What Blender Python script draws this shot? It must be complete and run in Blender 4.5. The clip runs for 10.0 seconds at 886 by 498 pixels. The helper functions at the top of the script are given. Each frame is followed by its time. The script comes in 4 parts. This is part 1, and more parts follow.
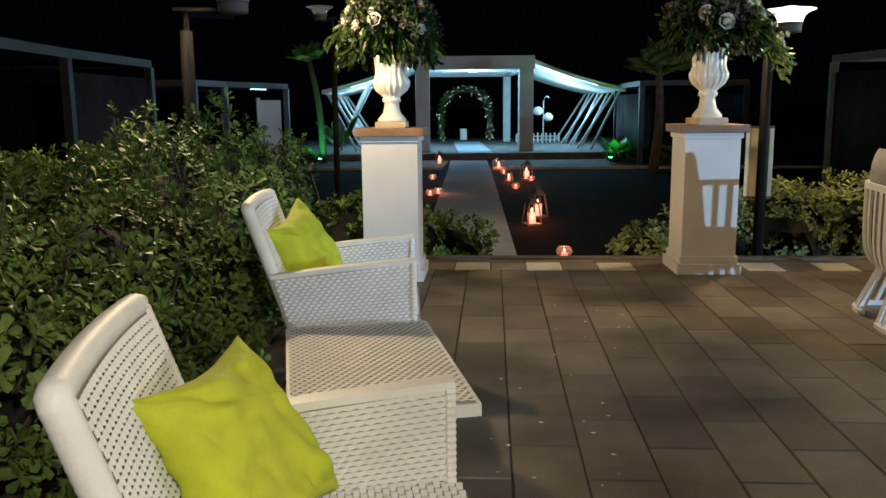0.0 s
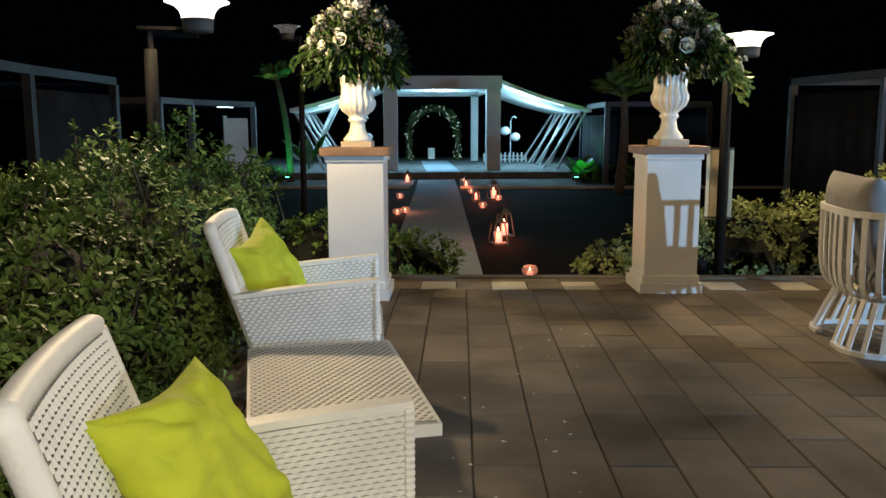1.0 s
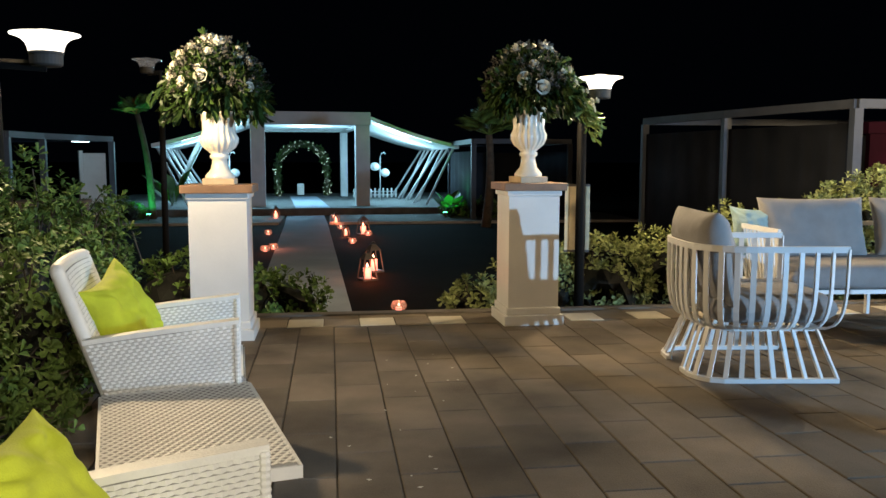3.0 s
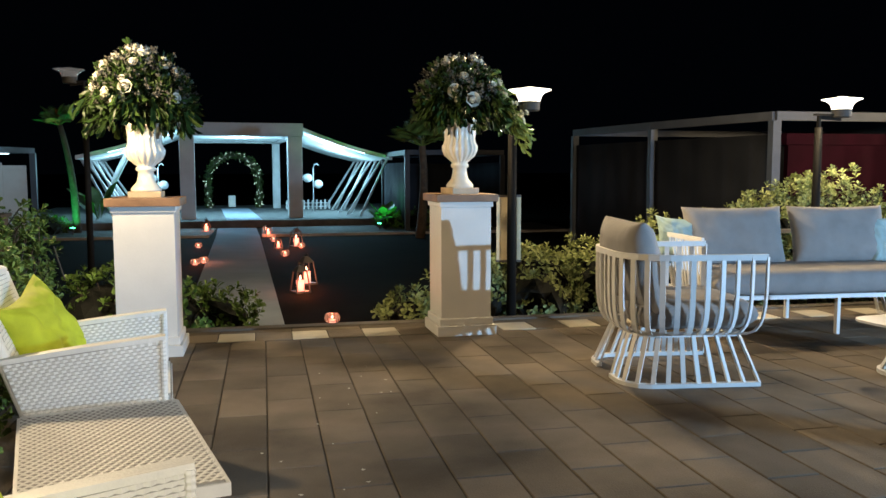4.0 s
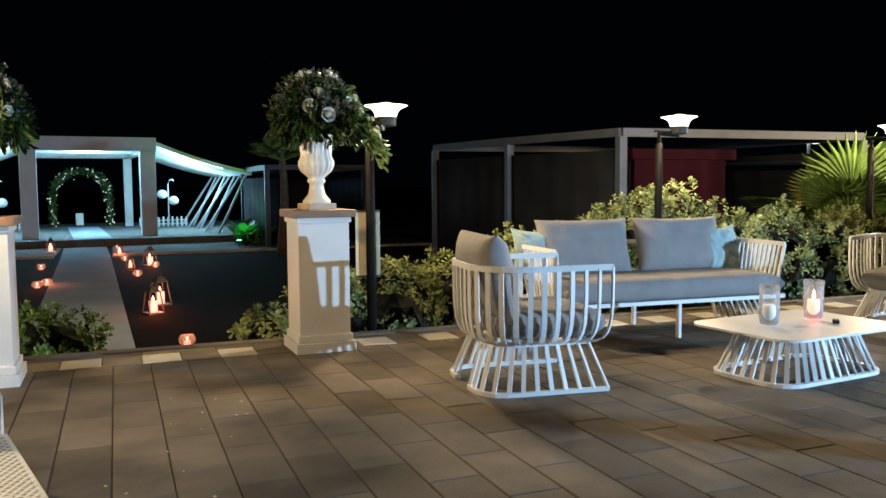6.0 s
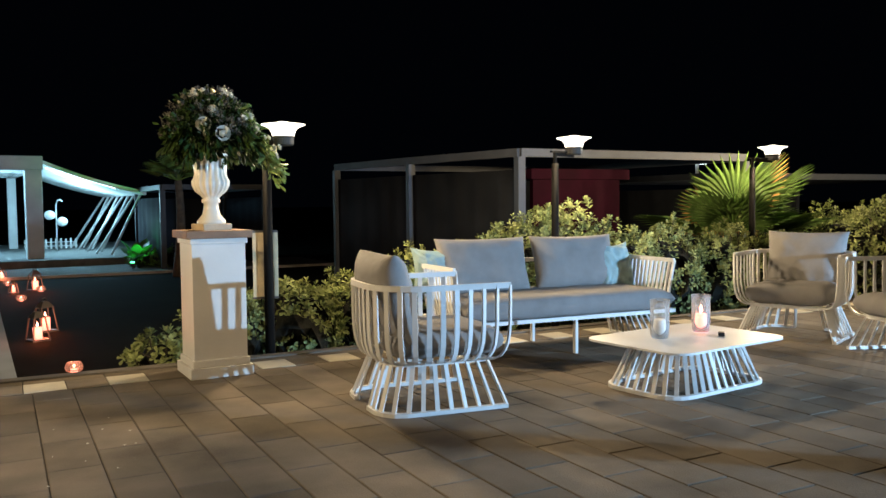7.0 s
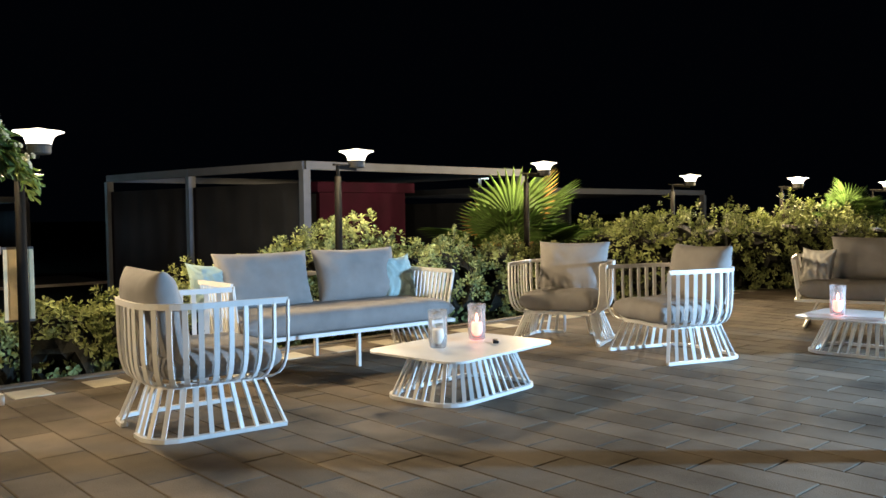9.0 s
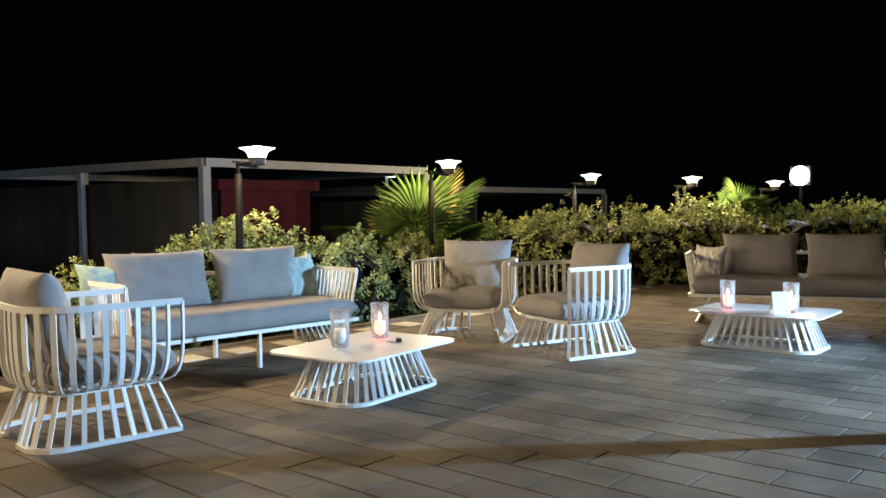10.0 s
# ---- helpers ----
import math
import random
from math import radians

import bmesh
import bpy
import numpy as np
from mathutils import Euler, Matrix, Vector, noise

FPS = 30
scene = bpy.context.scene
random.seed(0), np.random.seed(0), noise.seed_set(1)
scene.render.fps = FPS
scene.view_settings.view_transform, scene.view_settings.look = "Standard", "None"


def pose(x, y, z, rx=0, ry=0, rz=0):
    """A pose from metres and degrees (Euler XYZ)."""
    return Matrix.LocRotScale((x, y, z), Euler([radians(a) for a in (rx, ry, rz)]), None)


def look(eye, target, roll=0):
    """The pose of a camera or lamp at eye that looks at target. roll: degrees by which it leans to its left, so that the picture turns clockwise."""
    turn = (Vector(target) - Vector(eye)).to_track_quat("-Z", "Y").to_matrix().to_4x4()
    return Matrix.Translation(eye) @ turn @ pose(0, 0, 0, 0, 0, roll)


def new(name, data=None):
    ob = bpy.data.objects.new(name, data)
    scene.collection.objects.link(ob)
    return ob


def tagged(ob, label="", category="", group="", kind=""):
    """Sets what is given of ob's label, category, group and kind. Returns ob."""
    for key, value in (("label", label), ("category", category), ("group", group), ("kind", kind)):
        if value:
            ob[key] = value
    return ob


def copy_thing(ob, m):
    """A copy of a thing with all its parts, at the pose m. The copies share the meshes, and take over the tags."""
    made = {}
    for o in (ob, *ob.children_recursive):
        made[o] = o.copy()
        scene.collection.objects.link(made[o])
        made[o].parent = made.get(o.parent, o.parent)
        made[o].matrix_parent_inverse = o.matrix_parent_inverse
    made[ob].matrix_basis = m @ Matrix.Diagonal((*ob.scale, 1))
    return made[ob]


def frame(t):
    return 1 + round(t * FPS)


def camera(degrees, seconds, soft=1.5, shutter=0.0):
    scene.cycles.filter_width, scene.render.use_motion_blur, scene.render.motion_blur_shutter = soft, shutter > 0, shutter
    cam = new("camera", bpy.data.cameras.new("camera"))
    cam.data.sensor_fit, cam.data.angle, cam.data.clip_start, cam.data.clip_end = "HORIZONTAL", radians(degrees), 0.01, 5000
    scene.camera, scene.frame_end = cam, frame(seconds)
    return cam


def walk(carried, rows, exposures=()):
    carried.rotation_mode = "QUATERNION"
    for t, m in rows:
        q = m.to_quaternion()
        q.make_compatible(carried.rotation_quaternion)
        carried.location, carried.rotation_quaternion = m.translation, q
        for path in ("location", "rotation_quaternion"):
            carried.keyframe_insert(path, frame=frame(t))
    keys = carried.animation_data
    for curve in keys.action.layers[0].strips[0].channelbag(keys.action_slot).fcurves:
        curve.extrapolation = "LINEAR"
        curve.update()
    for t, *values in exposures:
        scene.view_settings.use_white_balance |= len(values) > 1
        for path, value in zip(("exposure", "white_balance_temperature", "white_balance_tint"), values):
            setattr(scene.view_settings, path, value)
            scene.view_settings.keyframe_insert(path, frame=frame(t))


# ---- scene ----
cam = camera(56.01, 10.0)
# seconds, eye, yaw, pitch, roll
ROWS = [
    (0.0, 0.001, 0.000, 1.201, 3.38, -9.81, -0.52),
    (0.5, 0.011, -0.008, 1.204, 3.12, -9.43, -0.45),
    (1.0, 0.022, -0.016, 1.208, 1.17, -8.54, -0.10),
    (1.5, 0.030, -0.023, 1.213, -0.50, -7.66, 0.03),
    (2.0, 0.040, -0.025, 1.216, -2.81, -7.08, 0.14),
    (2.5, 0.051, -0.032, 1.219, -5.21, -6.61, 0.13),
    (4.0, 0.075, -0.058, 1.226, -12.14, -5.40, -0.10),
    (4.5, 0.087, -0.058, 1.229, -14.00, -5.21, -0.24),
    (5.0, 0.096, -0.061, 1.229, -16.37, -5.20, -0.32),
    (5.5, 0.110, -0.067, 1.231, -18.67, -4.99, -0.40),
    (7.0, 0.161, -0.078, 1.230, -28.00, -3.17, -0.58),
    (7.5, 0.185, -0.082, 1.227, -31.56, -3.16, -0.66),
    (8.0, 0.211, -0.090, 1.226, -35.17, -2.94, -0.70),
    (8.5, 0.232, -0.098, 1.228, -38.85, -2.67, -0.73),
    (9.0, 0.251, -0.102, 1.227, -42.22, -2.42, -0.72),
    (9.5, 0.273, -0.105, 1.226, -45.27, -2.67, -0.72),
    (10.0, 0.299, -0.110, 1.226, -48.53, -2.62, -0.73),
]
walk(cam, [(t, pose(x, y, z, 90 + pitch, 0, yaw) @ pose(0, 0, 0, 0, 0, roll)) for t, x, y, z, yaw, pitch, roll in ROWS],
     [(0.0, -0.62), (1.5, -0.50), (2.5, -0.36), (4.0, -0.18), (7.0, -0.05), (10.0, 0.08)])

# ---- night sky and lamps ----
WARM, COOL = (1.0, 0.75, 0.44), (0.40, 0.67, 1.0)
world = bpy.data.worlds.new("night")
world.use_nodes = True
scene.world = world
world.node_tree.nodes["Background"].inputs[0].default_value = (0.35, 0.55, 1.0, 1)
world.node_tree.nodes["Background"].inputs[1].default_value = 0.0012


def lamp(name, kind, place, power, colour, radius=0.1, target=None, cone=100, blend=0.4):
    data = bpy.data.lights.new(name, kind)
    data.energy, data.color = power, colour
    data.shadow_soft_size = radius
    if kind == "SPOT":
        data.spot_size, data.spot_blend = radians(cone), blend
    ob = new(name, data)
    ob.matrix_world = look(place, target) if target else pose(*place)
    return ob


# floodlight on the far side of the terrace, low, outside the view
lamp("floodlight", "SPOT", (8.6, -2.3, 1.45), 4500, COOL, 0.06, (4.36, 4.48, 0.9), 64, 0.5)
# light of the far mast, and an added, unseen spot behind the first eye
lamp("mast_light", "SPOT", (23.8, 7.69, 2.1), 5200, COOL, 0.12, (7.0, 1.5, 0.0), 75, 0.4)
lamp("chair_fill_spot", "SPOT", (0.7, -1.5, 2.3), 520, (1.0, 0.91, 0.77), 0.1, (-0.85, 1.6, 0.45), 46, 0.6)
# faint warm fill added behind the terrace, from no visible source
lamp("fill_light", "POINT", (0.5, -6.0, 3.4), 10, (1.0, 0.80, 0.55), 0.3)


# ---- materials ----
def material(name, colour, rough=0.6, metal=0.0, vary=0.15, scale=6.0, fine=60.0, bump=0.1, per_object=0.0, per_island=0.0, spec=0.5, second=None):
    m = bpy.data.materials.new(name)
    m.use_nodes = True
    nt = m.node_tree
    n, l = nt.nodes, nt.links
    b = n["Principled BSDF"]
    b.inputs["Roughness"].default_value, b.inputs["Metallic"].default_value = rough, metal
    b.inputs["Specular IOR Level"].default_value = spec
    big, small = n.new("ShaderNodeTexNoise"), n.new("ShaderNodeTexNoise")
    big.inputs["Scale"].default_value, small.inputs["Scale"].default_value = scale, fine
    big.inputs["Detail"].default_value = 5
    geo = n.new("ShaderNodeNewGeometry")
    for t in (big, small):
        l.new(geo.outputs["Position"], t.inputs["Vector"])
    mix = n.new("ShaderNodeMix")
    mix.data_type = "RGBA"
    dark = [c * (1 - vary * 1.6) for c in colour]
    light = [min(1, c * (1 + vary)) for c in (second or colour)]
    mix.inputs[6].default_value, mix.inputs[7].default_value = (*dark, 1), (*light, 1)
    add = n.new("ShaderNodeMath")
    add.operation = "MULTIPLY_ADD"
    l.new(small.outputs["Fac"], add.inputs[0])
    add.inputs[1].default_value = 0.35
    ramp = n.new("ShaderNodeMapRange")
    ramp.inputs[1].default_value, ramp.inputs[2].default_value = 0.3, 0.75
    l.new(big.outputs["Fac"], ramp.inputs[0])
    l.new(ramp.outputs[0], add.inputs[2])
    l.new(add.outputs[0], mix.inputs[0])
    colour_out = mix.outputs[2]
    if per_object or per_island:
        hsv = n.new("ShaderNodeHueSaturation")
        rnd = n.new("ShaderNodeMapRange")
        amount = per_object or per_island
        rnd.inputs[3].default_value, rnd.inputs[4].default_value = 1 - amount, 1 + amount
        if per_object:
            l.new(n.new("ShaderNodeObjectInfo").outputs["Random"], rnd.inputs[0])
        else:
            l.new(geo.outputs["Random Per Island"], rnd.inputs[0])
        l.new(rnd.outputs[0], hsv.inputs["Value"])
        l.new(colour_out, hsv.inputs["Color"])
        colour_out = hsv.outputs["Color"]
    l.new(colour_out, b.inputs["Base Color"])
    rr = n.new("ShaderNodeMapRange")
    rr.inputs[3].default_value, rr.inputs[4].default_value = max(0.03, rough - 0.08), min(1, rough + 0.12)
    l.new(big.outputs["Fac"], rr.inputs[0])
    l.new(rr.outputs[0], b.inputs["Roughness"])
    if bump:
        bm_ = n.new("ShaderNodeBump")
        bm_.inputs["Strength"].default_value, bm_.inputs["Distance"].default_value = bump, 0.01
        l.new(small.outputs["Fac"], bm_.inputs["Height"])
        l.new(bm_.outputs[0], b.inputs["Normal"])
    return m


def glow(name, colour, strength):
    m = bpy.data.materials.new(name)
    m.use_nodes = True
    b = m.node_tree.nodes["Principled BSDF"]
    b.inputs["Base Color"].default_value = (*colour, 1)
    b.inputs["Emission Color"].default_value = (*colour, 1)
    b.inputs["Emission Strength"].default_value = strength
    return m


def glass(name, tint=(1, 1, 1), rough=0.03):
    """Thin clear glass: mostly seen through, with a sharp gloss that grows at a slant."""
    m = bpy.data.materials.new(name)
    m.use_nodes = True
    n, l = m.node_tree.nodes, m.node_tree.links
    n.remove(n["Principled BSDF"])
    clear, gloss, mix, fres = (n.new("ShaderNode" + k) for k in ("BsdfTransparent", "BsdfGlossy", "MixShader", "Fresnel"))
    dust, film = n.new("ShaderNodeBsdfDiffuse"), n.new("ShaderNodeMixShader")
    clear.inputs[0].default_value = (*tint, 1)
    gloss.inputs["Roughness"].default_value = rough
    fres.inputs["IOR"].default_value = 1.5
    film.inputs[0].default_value = 0.12
    l.new(fres.outputs[0], mix.inputs[0])
    l.new(clear.outputs[0], mix.inputs[1])
    l.new(gloss.outputs[0], mix.inputs[2])
    l.new(mix.outputs[0], film.inputs[1])
    l.new(dust.outputs[0], film.inputs[2])
    l.new(film.outputs[0], n["Material Output"].inputs[0])
    return m


def leaf_material(name, colour, second, rough=0.35):
    m = material(name, colour, rough, vary=0.25, scale=3.0, fine=40, bump=0.05, per_island=0.35, second=second, spec=0.22)
    m.node_tree.nodes["Principled BSDF"].inputs["Subsurface Weight"].default_value = 0.0
    return m


WHITE_PAINT = material("white_paint", (0.78, 0.77, 0.74), 0.45, vary=0.05, scale=3, fine=90, bump=0.06)
WHITE_METAL = material("white_powder_coat", (0.80, 0.80, 0.79), 0.4, vary=0.04, scale=5, fine=200, bump=0.03)
WICKER = material("white_resin_weave", (0.80, 0.79, 0.75), 0.52, vary=0.07, scale=8, fine=120, bump=0.1)
CREAM_GLAZE = material("cream_glaze", (0.78, 0.74, 0.64), 0.16, vary=0.06, scale=7, fine=60, bump=0.03)
CAP_WOOD = material("cap_wood", (0.26, 0.15, 0.085), 0.5, vary=0.22, scale=9, fine=110, bump=0.1)
BOARD_WOOD = material("board_wood", (0.66, 0.55, 0.35), 0.55, vary=0.15, scale=7, fine=90, bump=0.1)
PALE_WOOD = material("pale_wood", (0.50, 0.39, 0.25), 0.55, vary=0.2, scale=9, fine=110, bump=0.12)
LIME = material("lime_fabric", (0.50, 0.56, 0.03), 0.8, vary=0.12, scale=14, fine=260, bump=0.2)
GREY_FABRIC = material("grey_fabric", (0.27, 0.26, 0.255), 0.9, vary=0.1, scale=7, fine=420, bump=0.3)
AQUA_FABRIC = material("aqua_fabric", (0.33, 0.46, 0.47), 0.88, vary=0.1, scale=7, fine=420, bump=0.25)
WHITE_FABRIC = material("white_fabric", (0.76, 0.76, 0.74), 0.88, vary=0.07, scale=7, fine=420, bump=0.25)
DARK_METAL = material("dark_metal", (0.10, 0.09, 0.085), 0.45, 0.3, vary=0.15, scale=8, fine=120, bump=0.05)
POST_PAINT = material("post_paint", (0.009, 0.0085, 0.008), 0.75, 0.0, vary=0.15, scale=6, fine=120, bump=0.05, spec=0.12)
LAMP_NECK = material("lamp_neck_paint", (0.05, 0.05, 0.05), 0.6, spec=0.2, vary=0.1, scale=9, fine=120, bump=0.04)
GREY_BEAM = material("grey_beam_paint", (0.075, 0.085, 0.108), 0.5, vary=0.15, scale=3, fine=70, bump=0.06, spec=0.2)
PERGOLA_PAINT = material("pergola_paint", (0.46, 0.47, 0.48), 0.55, vary=0.08, scale=3, fine=60, bump=0.06)
CANVAS = material("canvas", (0.72, 0.73, 0.74), 0.8, vary=0.1, scale=2, fine=50, bump=0.15)
DARK_SHEET = material("dark_sheet", (0.022, 0.025, 0.032), 0.8, spec=0.1, vary=0.25, scale=1.5, fine=40, bump=0.1)
RED_WALL = material("plum_wall", (0.03, 0.0045, 0.014), 0.8, spec=0.08, vary=0.2, scale=2, fine=50, bump=0.1)
PAVING = material("paving_stone", (0.123, 0.099, 0.076), 0.78, vary=0.36, scale=1.5, fine=130, bump=0.35, spec=0.22, per_object=0.24, second=(0.178, 0.147, 0.113))
PAVING_FAR = material("paving_stone_far", (0.123, 0.099, 0.076), 0.78, vary=0.36, scale=1.5, fine=130, bump=0.35, spec=0.22, per_island=0.24, second=(0.178, 0.147, 0.113))
PALE_STONE = material("pale_stone", (0.60, 0.55, 0.44), 0.6, vary=0.12, scale=6, fine=130, bump=0.2, per_object=0.1)
# darker grey_beam_paint: weak light on the dim cabanas put into the colour
DIM_BEAM = material("dim_beam_paint", (0.026, 0.03, 0.04), 0.5, vary=0.15, scale=3, fine=70, bump=0.06, spec=0.2)
JOINT = material("joint_sand", (0.055, 0.046, 0.036), 0.9, vary=0.3, scale=9, fine=200, bump=0.3)
KERB = material("kerb_stone", (0.16, 0.14, 0.12), 0.7, vary=0.25, scale=4, fine=120, bump=0.3)
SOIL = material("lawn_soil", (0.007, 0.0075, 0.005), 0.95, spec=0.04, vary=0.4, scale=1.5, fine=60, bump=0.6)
CARPET = material("white_carpet", (0.34, 0.41, 0.49), 0.95, spec=0.1, vary=0.08, scale=2, fine=300, bump=0.3)
PALE_EDGE = material("pale_edging", (0.34, 0.34, 0.33), 0.8, vary=0.2, scale=3, fine=90, bump=0.3)
GRAVEL = material("pale_gravel", (0.11, 0.115, 0.115), 0.9, vary=0.25, scale=5, fine=90, bump=0.5)
HEDGE = leaf_material("hedge_leaf", (0.026, 0.062, 0.012), (0.115, 0.168, 0.036), 0.5)
PALE_HEDGE = leaf_material("pale_hedge_leaf", (0.10, 0.15, 0.045), (0.30, 0.34, 0.14), 0.6)
SHRUB = leaf_material("shrub_leaf", (0.05, 0.11, 0.02), (0.10, 0.17, 0.04))
PALM = leaf_material("palm_leaf", (0.035, 0.085, 0.02), (0.09, 0.15, 0.04))
FOLIAGE = leaf_material("bouquet_leaf", (0.010, 0.026, 0.006), (0.034, 0.062, 0.015))
FERN = leaf_material("fern_leaf", (0.08, 0.13, 0.03), (0.20, 0.26, 0.07))
DRY_LEAF = leaf_material("dry_leaf", (0.32, 0.16, 0.05), (0.42, 0.24, 0.08))
# near-black tone that stands in for the shade inside the bushes
SHADE_CORE = material("hedge_core_shade", (0.006, 0.007, 0.004), 0.95, vary=0.3, scale=5, fine=60, bump=0.4)
BARK = material("bark", (0.07, 0.055, 0.04), 0.9, vary=0.3, scale=12, fine=80, bump=0.6)
PETAL = material("petal", (0.64, 0.62, 0.53), 0.6, vary=0.08, scale=14, fine=90, bump=0.08)
SILVER_SPRAY = material("silver_spray", (0.045, 0.038, 0.028), 0.7, vary=0.3, scale=9, fine=80, bump=0.05, per_island=0.45, second=(0.10, 0.098, 0.086))
LAMP_GLASS = glow("lamp_glass", (1.0, 0.92, 0.80), 3.2)
LED = glow("led_strip", (0.72, 0.90, 1.0), 6.0)
FAIRY = glow("fairy_light", (0.80, 1.0, 0.85), 2.0)
FLAME = glow("flame", (1.0, 0.45, 0.28), 9.0)
WAX = glow("lit_wax", (1.0, 0.34, 0.25), 2.2)
PLAIN_WAX = material("wax", (0.75, 0.72, 0.66), 0.5, vary=0.04, scale=9, fine=90, bump=0.03)
GREEN_LENS = glow("green_lens", (0.08, 1.0, 0.35), 12.0)
FLOOD_LENS = glow("flood_lens", (0.75, 0.88, 1.0), 60.0)
CLEAR = glass("clear_glass")
BLACK_PLASTIC = material("black_plastic", (0.02, 0.02, 0.022), 0.4, vary=0.1, scale=20, fine=120, bump=0.03)


# ---- mesh helpers ----
def finish(name, bm, mat, smooth=False):
    bmesh.ops.recalc_face_normals(bm, faces=bm.faces)
    me = bpy.data.meshes.new(name)
    bm.to_mesh(me)
    bm.free()
    me.materials.append(mat)
    if smooth:
        me.shade_smooth()
    return me


def part(name, bm, mat, parent, label="", smooth=False):
    ob = new(name, finish(name, bm, mat, smooth))
    ob.parent = parent
    if label:
        ob["label"] = label
    return ob


def thing(name, label, category, m=None, group="", kind=""):
    ob = new(name)
    ob.empty_display_size = 0.1
    if m is not None:
        ob.matrix_basis = m
    return tagged(ob, label, category, group, kind)


def structure(name, bm, mat, label, category, smooth=False, kind="structure"):
    ob = new(name, finish(name, bm, mat, smooth))
    return tagged(ob, label, category, "", kind)


def box(bm, x0, y0, z0, x1, y1, z1, bevel=0.0, m=None):
    ret = bmesh.ops.create_cube(bm, size=1.0)
    vs = ret["verts"]
    bmesh.ops.scale(bm, vec=(x1 - x0, y1 - y0, z1 - z0), verts=vs)
    bmesh.ops.translate(bm, vec=((x0 + x1) / 2, (y0 + y1) / 2, (z0 + z1) / 2), verts=vs)
    if bevel:
        es = list({e for v in vs for e in v.link_edges})
        r = bmesh.ops.bevel(bm, geom=es, offset=bevel, segments=2, affect="EDGES", profile=0.6)
        vs = list({v for f in r["faces"] for v in f.verts} | {v for v in vs if v.is_valid})
    if m is not None:
        bmesh.ops.transform(bm, matrix=m, verts=vs)
    return vs


def boxed(*a, **k):
    bm = bmesh.new()
    box(bm, *a, **k)
    return bm


def lathe(profile, segments=28, flutes=0, depth=0.0, where=(0, 9)):
    """A turned body from (radius, height) rows; flutes swell the wall between two heights."""
    bm = bmesh.new()
    rings = []
    for r, z in profile:
        ring = []
        for k in range(segments):
            a = 2 * math.pi * k / segments
            rr = r
            if flutes and where[0] <= z <= where[1]:
                rr = r * (1 + depth * (abs(math.sin(a * flutes / 2)) - 0.6))
            ring.append(bm.verts.new((rr * math.cos(a), rr * math.sin(a), z)))
        rings.append(ring)
    for a, b in zip(rings, rings[1:]):
        for k in range(segments):
            bm.faces.new((a[k], a[(k + 1) % segments], b[(k + 1) % segments], b[k]))
    for ring in (rings[0], rings[-1]):
        if profile[0 if ring is rings[0] else -1][0] > 1e-4:
            bm.faces.new(ring)
    return bm


def sweep(points, wide, thick, up=(0, 0, 1), closed=False, bm=None):
    """A flat bar along points: wide along up, thick across it."""
    bm = bm or bmesh.new()
    pts = [Vector(p) for p in points]
    rings = []
    n = len(pts)
    for i, p in enumerate(pts):
        a = pts[(i - 1) % n] if closed or i else p
        b = pts[(i + 1) % n] if closed or i < n - 1 else p
        t = (b - a).normalized()
        u = Vector(up[i]) if isinstance(up, list) else Vector(up)
        side = t.cross(u).normalized()
        u2 = side.cross(t).normalized()
        rings.append([bm.verts.new(p + side * s * thick / 2 + u2 * q * wide / 2) for s, q in ((-1, -1), (1, -1), (1, 1), (-1, 1))])
    for i in range(n if closed else n - 1):
        a, b = rings[i], rings[(i + 1) % n]
        for k in range(4):
            bm.faces.new((a[k], a[(k + 1) % 4], b[(k + 1) % 4], b[k]))
    if not closed:
        bm.faces.new(rings[0])
        bm.faces.new(rings[-1])
    return bm


def tube(points, radius, sides=8, bm=None):
    bm = bm or bmesh.new()
    pts = [Vector(p) for p in points]
    rings = []
    for i, p in enumerate(pts):
        t = (pts[min(i + 1, len(pts) - 1)] - pts[max(i - 1, 0)]).normalized()
        ref = Vector((0, 0, 1)) if abs(t.z) < 0.9 else Vector((1, 0, 0))
        s = t.cross(ref).normalized()
        u = s.cross(t)
        r = radius[i] if isinstance(radius, (list, tuple)) else radius
        rings.append([bm.verts.new(p + (s * math.cos(2 * math.pi * k / sides) + u * math.sin(2 * math.pi * k / sides)) * r) for k in range(sides)])
    for a, b in zip(rings, rings[1:]):
        for k in range(sides):
            bm.faces.new((a[k], a[(k + 1) % sides], b[(k + 1) % sides], b[k]))
    bm.faces.new(rings[0])
    bm.faces.new(rings[-1])
    return bm


